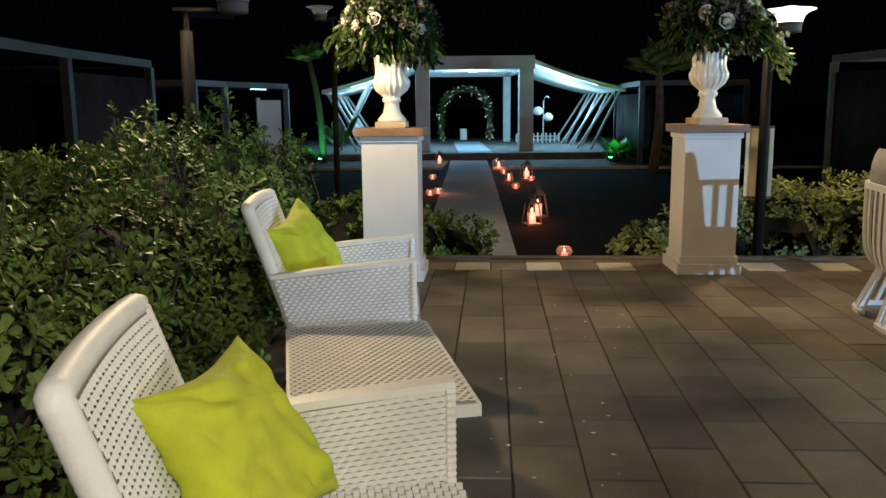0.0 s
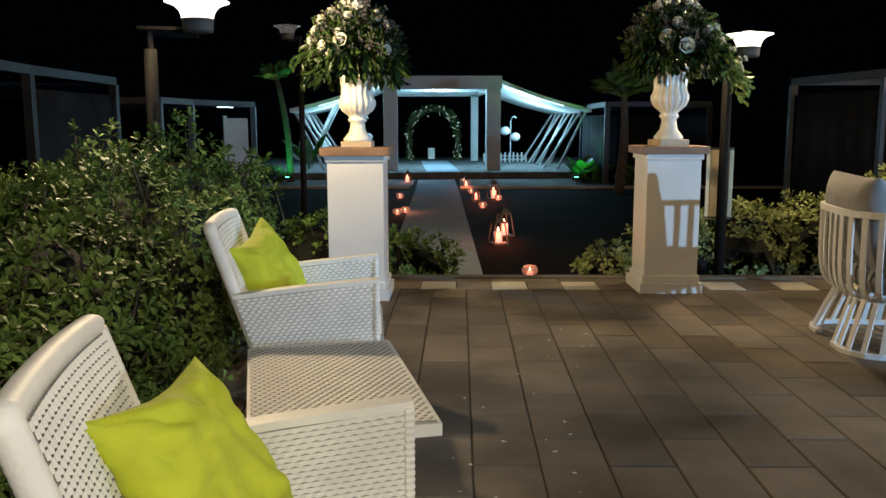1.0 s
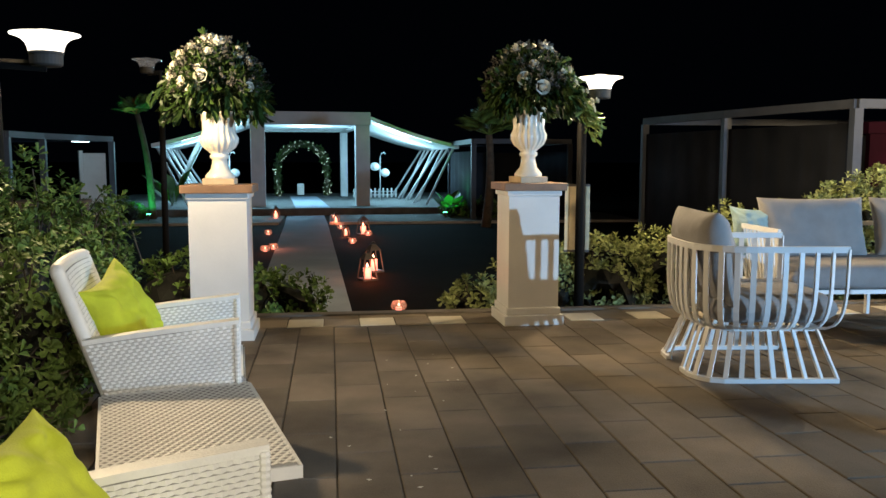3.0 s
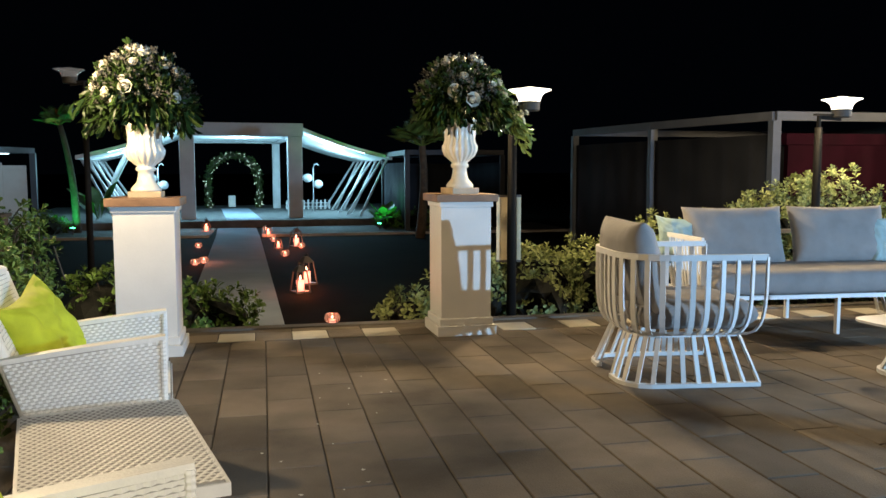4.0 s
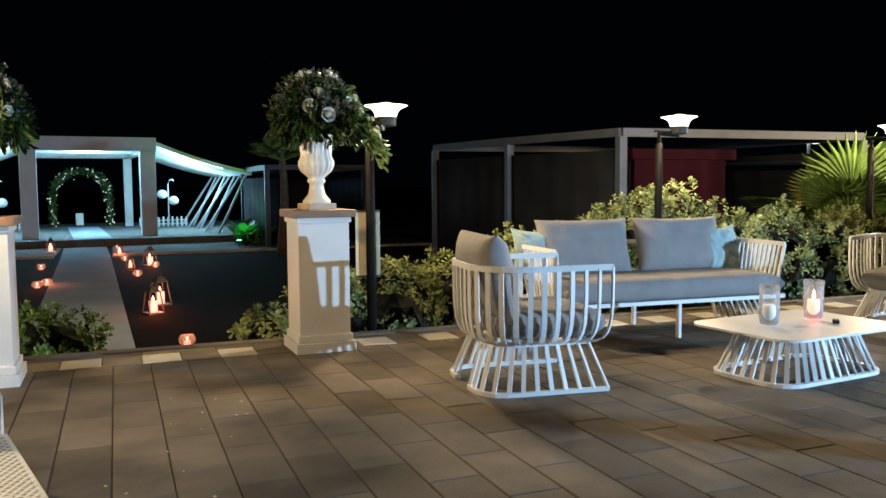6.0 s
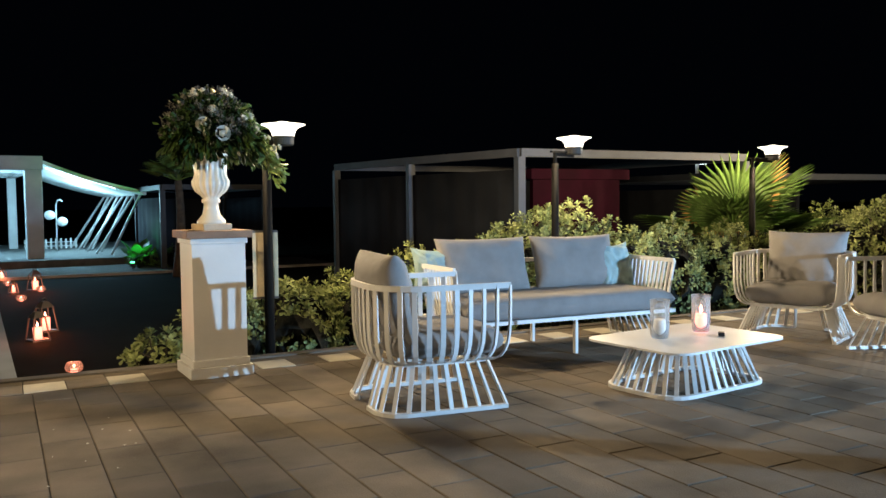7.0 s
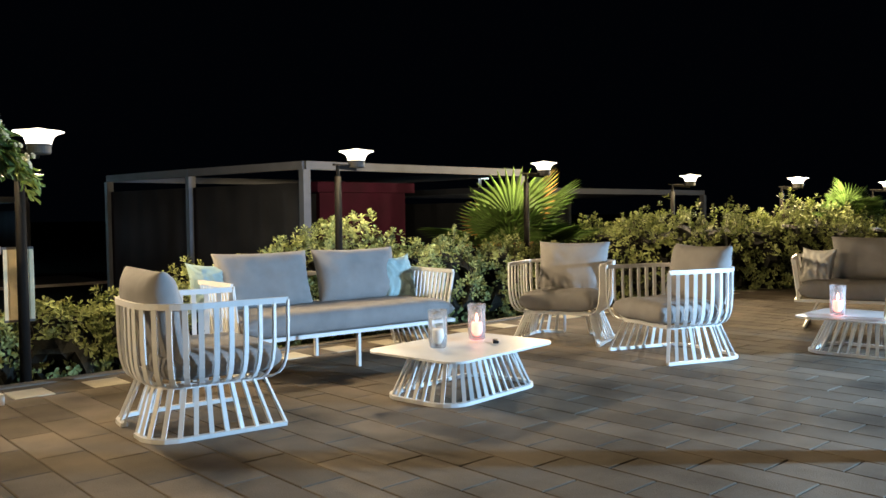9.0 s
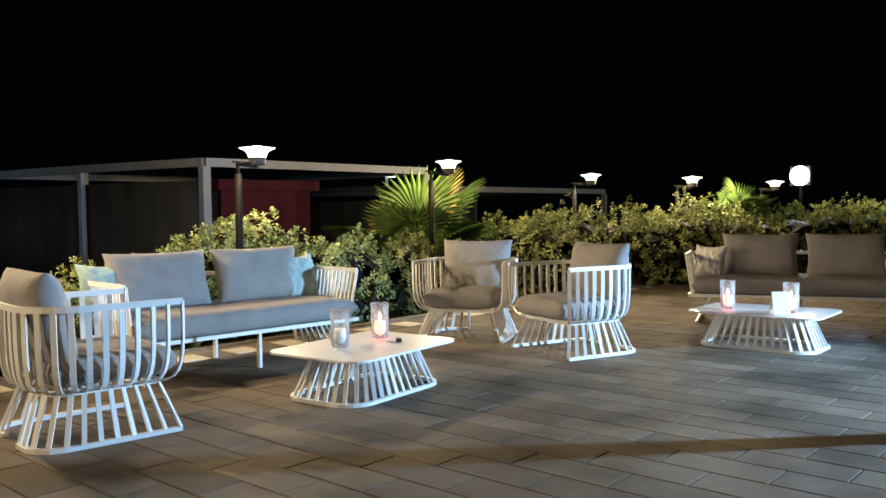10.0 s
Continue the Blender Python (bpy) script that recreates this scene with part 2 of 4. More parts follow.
def pillow(w, h, d, seed, crease=0.012, n=14, pinch=0.06, boxy=2.6, power=0.5, fold=0.0):
    """A soft cushion, w by h, d thick, standing in the xz plane, its middle at the origin."""
    bm = bmesh.new()
    grid = {}
    for side in (1, -1):
        for i in range(n + 1):
            for j in range(n + 1):
                u, v = (math.copysign(1 - (1 - abs(q)) ** 1.5, q) for q in (2 * i / n - 1, 2 * j / n - 1))
                edge = i in (0, n) or j in (0, n)
                if edge and side < 0:
                    grid[side, i, j] = grid[1, i, j]
                    continue
                puff = max(0.0, (1 - abs(u) ** boxy) * (1 - abs(v) ** boxy)) ** power
                pin = 1 - pinch * (1 - abs(v) ** 2) * abs(u) ** 3
                pin2 = 1 - pinch * (1 - abs(u) ** 2) * abs(v) ** 3
                x, z = u * w / 2 * pin, v * h / 2 * pin2
                y = side * d / 2 * puff
                ridge = abs(noise.noise(Vector((x * 8 + z * 5 + seed, z * 13 - x * 6, side * 2.0)))) - 0.2
                wob = 1.3 * ridge + noise.noise(Vector((x * 7 + seed, z * 7, side * 3.1))) + 0.6 * noise.noise(Vector((x * 19 + seed, z * 15, side)))
                y += wob * crease * (puff + 0.15)
                if fold:
                    # pulls that fan out from the corners
                    for cu, cv in ((1, 1), (1, -1), (-1, 1), (-1, -1)):
                        du, dv = u - cu, v - cv
                        far = math.hypot(du, dv)
                        fan = abs(math.sin(4.5 * math.atan2(dv, du) + 2.1 * seed * cu + cv + 1.2 * noise.noise(Vector((u * 2, v * 2, seed))))) ** 0.6 - 0.6
                        y += side * fold * fan * math.exp(-((far - 0.55) / 0.5) ** 2) * (puff + 0.1)
                grid[side, i, j] = bm.verts.new((x, y, z))
    for side in (1, -1):
        for i in range(n):
            for j in range(n):
                q = [grid[side, i, j], grid[side, i + 1, j], grid[side, i + 1, j + 1], grid[side, i, j + 1]]
                bm.faces.new(q)
    return bm


def raw(name, verts, faces, mat, smooth=False):
    me = bpy.data.meshes.new(name)
    me.from_pydata(verts, [], faces)
    me.materials.append(mat)
    if smooth:
        me.shade_smooth()
    return me


rng = np.random.default_rng(7)


def leaves(points, normals, size, spread=0.5, width=0.42, cluster=5, droop=0.0):
    """Clusters of folded leaves (two quads each) about points, turned out along normals. Gives verts and faces."""
    n = len(points)
    P = np.repeat(points, cluster, 0)
    N = np.repeat(normals, cluster, 0)
    d = N + rng.normal(0, spread, P.shape)
    d[:, 2] += 0.25 - droop
    d /= np.linalg.norm(d, axis=1, keepdims=True)
    s = np.cross(d, rng.normal(0, 1, P.shape))
    s /= np.linalg.norm(s, axis=1, keepdims=True)
    up = np.cross(s, d)
    L = size * rng.uniform(0.6, 1.25, (len(P), 1))
    W = L * width
    base = P + rng.normal(0, size * 0.25, P.shape)
    v0, v3 = base, base + d * L + up * L * -0.12
    m1, n1 = (base + d * L * f + s * W * 0.5 * g + up * W * 0.18 for f, g in ((0.45, 0.8), (0.8, 0.85)))
    m2, n2 = (base + d * L * f - s * W * 0.5 * g + up * W * 0.18 for f, g in ((0.45, 0.8), (0.8, 0.85)))
    mid = base + d * L * 0.6
    V = np.stack([v0, m1, n1, v3, n2, m2, mid], 1).reshape(-1, 3)
    k = np.arange(len(P))[:, None] * 7
    F = np.concatenate([k + [i, (i + 1) % 6, 6] for i in range(6)], 0)
    return V, F


# ---- ground, terrace, lawn ----
LAWN = -0.25
EDGE = 6.46
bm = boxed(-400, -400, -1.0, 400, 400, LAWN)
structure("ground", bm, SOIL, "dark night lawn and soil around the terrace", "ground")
bm = boxed(-9, -14, -0.6, 30, EDGE, -0.007)
structure("terrace", bm, JOINT, "sand bed under the terrace paving", "terrace")
bm = boxed(-9, EDGE, -0.6, 30, EDGE + 0.12, 0.012, bevel=0.012)
structure("kerb", bm, KERB, "low dark stone kerb along the terrace edge", "kerb")
bm = bmesh.new()
strip = [(-0.20, EDGE + 0.13), (-0.50, 19.0), (-0.62, 22.4)]
for (xa, ya), (xb, yb) in zip(strip, strip[1:]):
    vs = [bm.verts.new(p) for p in ((xa - 0.48, ya, LAWN + 0.012), (xa + 0.48, ya, LAWN + 0.012), (xb + 0.48, yb, LAWN + 0.012), (xb - 0.48, yb, LAWN + 0.012))]
    bm.faces.new(vs)
r = bmesh.ops.extrude_face_region(bm, geom=bm.faces[:])
bmesh.ops.translate(bm, vec=(0, 0, -0.008), verts=[g for g in r["geom"] if isinstance(g, bmesh.types.BMVert)])
structure("aisle_carpet", bm, CARPET, "long white aisle carpet laid across the lawn", "carpet")

for side, x0, x1 in (("left", -7.5, -1.12), ("right", 0.02, 7.5)):
    bm = boxed(x0, 19.05, -0.6, x1, 22.3, LAWN + 0.02)
    structure("gravel_apron_" + side, bm, GRAVEL, "pale gravel strip in front of the pavilion", "gravel")
    bm = boxed(x0, 18.9, -0.6, x1, 19.046, LAWN + 0.06, bevel=0.012)
    structure("edging_" + side, bm, PALE_EDGE, "low pale edging stones along the lawn", "kerb")

# ---- pedestals with urns and bouquets ----
def pedestal(m):
    t = thing("pedestal", "white painted square pedestal with brown wooden cap", "pedestal", m, "pedestals flanking the aisle")
    bm = bmesh.new()
    box(bm, -0.19, -0.19, 0.13, 0.19, 0.19, 0.99)
    part("shaft", bm, WHITE_PAINT, t)
    bm = bmesh.new()
    box(bm, -0.225, -0.225, 0.0, 0.225, 0.225, 0.075, 0.004)
    box(bm, -0.207, -0.207, 0.075, 0.207, 0.207, 0.13, 0.012)
    part("plinth", bm, WHITE_PAINT, t)
    bm = bmesh.new()
    box(bm, -0.205, -0.205, 0.955, 0.205, 0.205, 0.995, 0.008)
    part("moulding", bm, WHITE_PAINT, t)
    bm = bmesh.new()
    box(bm, -0.235, -0.235, 0.995, 0.235, 0.235, 1.05, 0.006)
    part("cap", bm, CAP_WOOD, t, "brown stained wooden cap")
    return t


ped_l = pedestal(pose(-0.69, 5.83, 0))
copy_thing(ped_l, pose(1.53, 6.10, 0, 0, 0, 1.5))


def urn(m):
    t = thing("urn", "glazed cream fluted urn standing on the pedestal", "urn", m, "urns on pedestals")
    part("base_block", boxed(-0.105, -0.105, 0, 0.105, 0.105, 0.04, 0.004), PALE_WOOD, t, "pale wooden square base block")
    prof = [(0.0, 0.04), (0.098, 0.04), (0.10, 0.055), (0.085, 0.075), (0.062, 0.10), (0.052, 0.14), (0.05, 0.17), (0.064, 0.178), (0.064, 0.195), (0.055, 0.205),
            (0.075, 0.225), (0.105, 0.25), (0.122, 0.285), (0.124, 0.315), (0.112, 0.335), (0.105, 0.36), (0.108, 0.42), (0.118, 0.47), (0.128, 0.485), (0.12, 0.49), (0.10, 0.47), (0.0, 0.42)]
    part("bowl", lathe(prof, 96, 18, 0.14, (0.22, 0.46)), CREAM_GLAZE, t, smooth=True)
    return t


urn_l = urn(pose(-0.69, 5.83, 1.05))
urn_r = copy_thing(urn_l, pose(1.53, 6.10, 1.05, 0, 0, 12) @ Matrix.Diagonal((1.04, 1.04, 1.13, 1)))


def rose(bm, c, out, r):
    """A many-petalled bloom."""
    q = Vector(out).to_track_quat("Z", "Y").to_matrix().to_4x4()
    for ring, (k, rad, h, tilt) in enumerate(((3, 0.25, 0.95, 0.2), (5, 0.55, 0.75, 0.5), (6, 0.85, 0.45, 0.9))):
        for i in range(k):
            a = 2 * math.pi * (i + 0.4 * ring) / k
            ca, sa = math.cos(a), math.sin(a)
            pts = []
            for (du, dv) in ((-1, 0), (1, 0), (1.0, 0.7), (0, 1.0), (-1.0, 0.7)):
                rr = rad * (0.5 + 0.5 * tilt * dv) + 0.1
                x = ca * rr - sa * du * rad * 0.62
                y = sa * rr + ca * du * rad * 0.62
                pts.append(bm.verts.new(Matrix.Translation(c) @ q @ Vector((x * r, y * r, (h * dv - 0.2) * r))))
            bm.faces.new(pts)
    bmesh.ops.create_icosphere(bm, subdivisions=1, radius=r * 0.5, matrix=Matrix.Translation(Vector(c)))


def bouquet(m, seed, side):
    """A domed flower arrangement on the urn's rim; side: the way in which it hangs lower."""
    global rng
    rng = np.random.default_rng(seed)
    rnd = random.Random(seed)
    t = thing("bouquet", "large domed bouquet of white roses and greenery in the urn", "bouquet", m, "bouquets in urns")
    n = 420
    d = rng.normal(0, 1, (n, 3))
    d[:, 2] = np.abs(d[:, 2]) * 0.9 - 0.12
    d /= np.linalg.norm(d, axis=1, keepdims=True)
    lump = np.array([[1 + 0.22 * noise.noise(Vector((v * 2.6 + seed).tolist()))] for v in d])
    p = d * np.array([0.31, 0.31, 0.34]) * lump * rng.uniform(0.45, 1.0, (n, 1)) + [0, 0, 0.10]
    V, F = leaves(p, d, 0.055, 0.75, 0.45, 6)
    # hanging sprays at the rim
    k = 95
    a = rng.uniform(0, 2 * math.pi, k)
    d2 = np.stack([np.cos(a), np.sin(a), -0.55 + 0 * a], 1)
    rr = rng.uniform(0.16, 0.34, (k, 1)) * (1 + 0.22 * (d2[:, :1] * side))
    p2 = d2 * [1, 1, 0] * rr + np.stack([0 * a, 0 * a, rng.uniform(0.0, 0.18, k)], 1)
    V2, F2 = leaves(p2, d2 * [0.6, 0.6, 1], 0.115, 0.28, 0.34, 4, 0.5)
    ob = new("foliage", raw("foliage", np.concatenate([V, V2]).tolist(), np.concatenate([F, F2 + len(V)]).tolist(), FOLIAGE))
    ob.parent = t
    # fine silvery sprays
    n = 340
    d = rng.normal(0, 1, (n, 3))
    d[:, 2] = np.abs(d[:, 2]) * 0.9
    d /= np.linalg.norm(d, axis=1, keepdims=True)
    p = d * np.array([0.33, 0.33, 0.37]) * rng.uniform(0.85, 1.06, (n, 1)) + [0, 0, 0.10]
    V, F = leaves(p, d, 0.019, 0.8, 0.7, 7)
    ob = new("filler_spray", raw("filler_spray", V.tolist(), F.tolist(), SILVER_SPRAY))
    ob.parent = t
    ob["label"] = "fine silvery filler sprays"
    for i in range(22):
        a, e = rnd.uniform(0, 2 * math.pi), rnd.uniform(-0.05, 1.4)
        out = Vector((math.cos(a) * math.cos(e), math.sin(a) * math.cos(e), math.sin(e)))
        c = Vector((out.x * 0.315, out.y * 0.315, out.z * 0.36 + 0.10))
        b = bmesh.new()
        rose(b, c, out, rnd.choice((0.026, 0.04, 0.052, 0.06)))
        part("rose", b, PETAL, t)
    if side > 0.5:
        # pale trailing blossoms that hang out towards the lamp
        for i in range(22):
            f = i / 21
            c = Vector((0.28 + 0.2 * f + rnd.uniform(-0.03, 0.03), -0.12 + rnd.uniform(-0.08, 0.08), 0.22 - 0.26 * f + rnd.uniform(-0.05, 0.05)))
            b = bmesh.new()
            rose(b, c, (0.6, -0.5, 0.3), rnd.uniform(0.018, 0.03))
            part("trailing_blossom", b, PETAL, t)
        f = rng.uniform(0, 1, (70, 1))
        p = np.concatenate([0.20 + 0.26 * f, -0.14 + rng.normal(0, 0.07, (70, 1)), 0.24 - 0.36 * f + rng.normal(0, 0.05, (70, 1))], 1)
        V, F = leaves(p, np.tile([[0.6, -0.2, -0.55]], (70, 1)), 0.075, 0.4, 0.32, 4, 0.4)
        ob = new("trailing_fern", raw("trailing_fern", V.tolist(), F.tolist(), FERN))
        ob.parent = t
        ob["label"] = "pale green trailing fern"
    return t


bouquet(pose(-0.69, 5.83, 1.56), 3, -0.3)
bouquet(pose(1.53, 6.10, 1.61), 5, 1)


# ---- post lamps ----
def post_lamp(x, y, foot, arm, top=1.80, power=270, lit=True):
    """A post with a bowl lamp on a short arm; arm: the way from the post to the bowl."""
    t = thing("post_lamp", "dark metal garden lamp post with %s flared bowl" % ("glowing" if lit else "unlit"), "lamp post", pose(x, y, foot), "garden lamp posts")
    h = top - foot
    ax, ay = arm
    part("post", tube([(0, 0, 0), (0, 0, h - 0.12)], [0.042, 0.036], 16), POST_PAINT, t, smooth=True)
    bm = bmesh.new()
    tube([(0, 0, h - 0.12), (0, 0, h)], 0.02, 10, bm)
    sweep([(-ax * 0.22, -ay * 0.22, h), (ax, ay, h - 0.01)], 0.018, 0.05, bm=bm)
    sweep([(ax * 0.1, ay * 0.1, h - 0.02), (ax, ay, h - 0.035)], 0.05, 0.012, bm=bm)
    part("arm", bm, POST_PAINT, t)
    bm = lathe([(0.0, h - 0.035), (0.075, h - 0.03), (0.084, h - 0.02), (0.086, h + 0.03), (0.09, h + 0.034), (0.09, h + 0.046), (0.0, h + 0.046)], 28)
    bmesh.ops.translate(bm, vec=(ax, ay, 0), verts=bm.verts)
    part("lamp_neck", bm, LAMP_NECK, t, "pale grey lamp neck")
    bm = lathe([(0.088, h + 0.047), (0.092, h + 0.07), (0.104, h + 0.095), (0.125, h + 0.116), (0.158, h + 0.131), (0.177, h + 0.136), (0.179, h + 0.141), (0.14, h + 0.146), (0.06, h + 0.15), (0.045, h + 0.162), (0.0, h + 0.168)], 40)
    bmesh.ops.translate(bm, vec=(ax, ay, 0), verts=bm.verts)
    bowl = part("bowl", bm, LAMP_GLASS if lit else CLEAR, t, "glowing frosted glass bowl" if lit else "unlit glass bowl", smooth=True)
    bowl.visible_shadow = False
    if lit:
        lamp("post_light", "POINT", (x + ax, y + ay, top + 0.13), power, WARM, 0.08)
    return t


post_lamp(-1.74, 4.80, LAWN, (0.28, 0.0), 1.75, 350)
post_lamp(2.10, 6.62, LAWN, (0.13, -0.05), 1.74, 370)
post_lamp(5.18, 6.91, LAWN, (0.20, -0.05), 1.74, 310)
post_lamp(8.64, 7.46, LAWN, (0.28, -0.07), 1.76)
post_lamp(12.77, 7.83, LAWN, (0.15, -0.25), 1.68, 600)
post_lamp(14.51, 6.74, LAWN, (0.107, -0.233), 1.63, 600)
post_lamp(17.60, 6.38, LAWN, (0.09, -0.25), 1.60, 600)
post_lamp(-2.05, 11.0, LAWN, (-0.16, 0.0), 2.32, 0, False)


# ---- hedges and shrubs ----
def rosettes(tips, axes, size, count=9, width=0.54):
    """Whorls of blunt, widening leaves round shoot tips, each leaf two folded halves. Gives verts and faces."""
    n = len(tips)
    ref = rng.normal(0, 1, (n, 3))
    s1 = np.cross(axes, ref)
    s1 /= np.linalg.norm(s1, axis=1, keepdims=True)
    s2 = np.cross(axes, s1)
    out = []
    for k in range(count):
        a = 2.4 * k + rng.normal(0, 0.25, (n, 1))
        rise = 1.15 - 1.25 * k / count + rng.normal(0, 0.16, (n, 1))
        flat = s1 * np.cos(a) + s2 * np.sin(a)
        d = flat * np.cos(rise) + axes * np.sin(rise)
        up = axes * np.cos(rise) - flat * np.sin(rise)
        side = np.cross(d, up)
        L = size * (0.62 + 0.5 * k / count) * rng.uniform(0.8, 1.2, (n, 1))
        W = L * width
        base = tips - axes * size * 0.11 * k
        rows = [base, base + d * L * 0.5 + side * W * 0.34 + up * W * 0.12, base + d * L * 0.84 + side * W * 0.5 + up * W * 0.1, base + d * L - up * L * 0.06,
                base + d * L * 0.84 - side * W * 0.5 + up * W * 0.1, base + d * L * 0.5 - side * W * 0.34 + up * W * 0.12, base + d * L * 0.62]
        out.append(np.stack(rows, 1))
    V = np.concatenate(out, 0).reshape(-1, 3)
    k = np.arange(n * count)[:, None] * 7
    F = np.concatenate([k + [i, (i + 1) % 6, 6] for i in range(6)], 0)
    return V, F


def hedge(name, label, blobs, mat, seed, count, size, category="hedge", rough=0.34, whorl=8):
    """An uneven bush over a set of soft mounds (x, y, z, rx, ry, rz), of leafy shoots with gaps between them."""
    global rng
    rng = np.random.default_rng(seed)
    t = thing(name, label, category, kind="stuff")
    pts, nrm = [], []
    core = bmesh.new()
    area = np.array([b[3] * b[5] + b[4] * b[5] + b[3] * b[4] for b in blobs])
    for b, share in zip(blobs, area / area.sum()):
        n = int(count * share)
        d = rng.normal(0, 1, (n, 3))
        d /= np.linalg.norm(d, axis=1, keepdims=True)
        where = d * np.array(b[3:]) + np.array(b[:3])
        f = np.array([noise.noise(Vector((w * 3.3).tolist())) + 0.7 * noise.noise(Vector((w * 8.0).tolist())) for w in where])[:, None]
        r = (0.95 + rough * f) * rng.uniform(0.86, 1.05, (n, 1))
        p = d * np.array(b[3:]) * r + np.array(b[:3])
        keep = (p[:, 2] > LAWN + 0.02) & (f[:, 0] > rng.uniform(-0.8, -0.2, n))
        pts.append(p[keep])
        nrm.append(d[keep])
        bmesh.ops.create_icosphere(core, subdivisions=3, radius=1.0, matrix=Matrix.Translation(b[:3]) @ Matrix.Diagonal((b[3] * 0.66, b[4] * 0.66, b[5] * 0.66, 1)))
    pts, nrm = np.concatenate(pts), np.concatenate(nrm)
    keep = np.ones(len(pts), bool)
    for b in blobs:
        keep &= (((pts - b[:3]) / np.array(b[3:])) ** 2).sum(1) > 0.5
    pts, nrm = pts[keep], nrm[keep]
    axes = nrm + [0, 0, 0.45] + rng.normal(0, 0.38, nrm.shape)
    axes /= np.linalg.norm(axes, axis=1, keepdims=True)
    V, F = rosettes(pts, axes, size, whorl)
    ob = new("foliage", raw("foliage", V.tolist(), F.tolist(), mat))
    ob.parent = t
    # bare shoots that carry the leaves
    bm = bmesh.new()
    for p, a in list(zip(pts, axes))[::4]:
        p, a = Vector(p), Vector(a)
        sweep([p - a * size * 4.0 - Vector((0, 0, size)), p - a * size], 0.006, 0.006, up=(0.3, 0.7, 0.2), bm=bm)
    part("shoots", bm, BARK, t, "thin woody shoots")
    # smooth solid core; the shade deep in the bush is put into its colour
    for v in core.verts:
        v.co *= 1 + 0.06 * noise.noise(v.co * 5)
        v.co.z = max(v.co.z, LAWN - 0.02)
    part("inner_shade", core, SHADE_CORE, t, "near-black solid core for the shade between the leaves")
    return t


hedge("hedge", "dense rounded evergreen hedge beside the wicker chairs", [
    (-1.75, 1.2, 0.35, 0.75, 0.7, 0.62), (-1.85, 2.1, 0.4, 0.85, 0.75, 0.68), (-1.85, 3.1, 0.38, 0.8, 0.7, 0.66), (-1.70, 4.15, 0.40, 0.70, 0.75, 0.70),
    (-1.55, 4.75, 0.38, 0.56, 0.55, 0.74), (-2.6, 4.6, 0.36, 0.8, 0.8, 0.56), (-2.9, 3.2, 0.36, 0.9, 1.0, 0.60)], HEDGE, 11, 12500, 0.052)
hedge("shrub", "low dark shrub beside the pedestal at the lawn", [(-0.35, 7.15, -0.08, 0.42, 0.4, 0.36), (-0.7, 7.0, -0.05, 0.5, 0.4, 0.42), (-1.2, 6.9, 0.0, 0.5, 0.4, 0.45)], SHRUB, 12, 520, 0.07, "shrub")
hedge("hedge", "green evergreen hedge along the terrace edge behind the seats", [
    (1.35, 7.0, -0.1, 0.35, 0.3, 0.3), (1.9, 7.15, 0.05, 0.45, 0.4, 0.42), (2.5, 7.15, 0.1, 0.5, 0.42, 0.5), (3.2, 7.2, 0.12, 0.5, 0.42, 0.52), (3.9, 7.35, 0.2, 0.55, 0.45, 0.6),
    (4.6, 7.4, 0.3, 0.55, 0.5, 0.62), (5.3, 7.6, 0.4, 0.6, 0.5, 0.72), (5.9, 7.6, 0.4, 0.55, 0.5, 0.7), (6.6, 7.6, 0.3, 0.6, 0.5, 0.66), (7.3, 7.6, 0.3, 0.6, 0.5, 0.62), (8.2, 7.6, 0.3, 0.6, 0.5, 0.6), (9.2, 7.7, 0.25, 0.6, 0.5, 0.55)], PALE_HEDGE, 13, 8200, 0.062)
FAR_HEDGE = [(10.75, 7.75, 0.3), (11.25, 7.45, 0.38), (11.8, 7.1, 0.42), (12.35, 6.75, 0.38), (12.9, 6.45, 0.33), (13.5, 6.2, 0.42), (14.1, 6.0, 0.46),
             (14.8, 5.8, 0.38), (15.5, 5.55, 0.34), (16.2, 5.2, 0.40), (16.9, 4.8, 0.44), (17.6, 4.4, 0.44), (18.3, 4.0, 0.44)]
hedge("hedge", "tall clipped evergreen hedge at the far end of the terrace", [(x, y, z, 0.72, 0.72, 0.86) for x, y, z in FAR_HEDGE], PALE_HEDGE, 14, 9000, 0.072)


# ---- lounge furniture with white slatted frames ----
def u_path(w, d, r, z, n=6, front=None):
    """A U open to the front (+y), w wide, d deep, its back at -d/2, corners of radius r."""
    f = d / 2 if front is None else front
    pts = [(-w / 2, f, z), (-w / 2, f - (f + d / 2 - r) / 2, z)]
    for k in range(n + 1):
        a = math.pi + k / n * math.pi / 2
        pts.append((-w / 2 + r + r * math.cos(a), -d / 2 + r + r * math.sin(a), z))
    for k in range(n + 1):
        a = 1.5 * math.pi + k / n * math.pi / 2
        pts.append((w / 2 - r + r * math.cos(a), -d / 2 + r + r * math.sin(a), z))
    pts += [(w / 2, f - (f + d / 2 - r) / 2, z), (w / 2, f, z)]
    return pts


def along(pts, s):
    """The point at the share s of a path's length."""
    pts = [Vector(p) for p in pts]
    seg = [(b - a).length for a, b in zip(pts, pts[1:])]
    goal = s * sum(seg)
    for a, b, q in zip(pts, pts[1:], seg):
        if goal <= q or b is pts[-1]:
            return a.lerp(b, min(1, goal / q))
        goal -= q


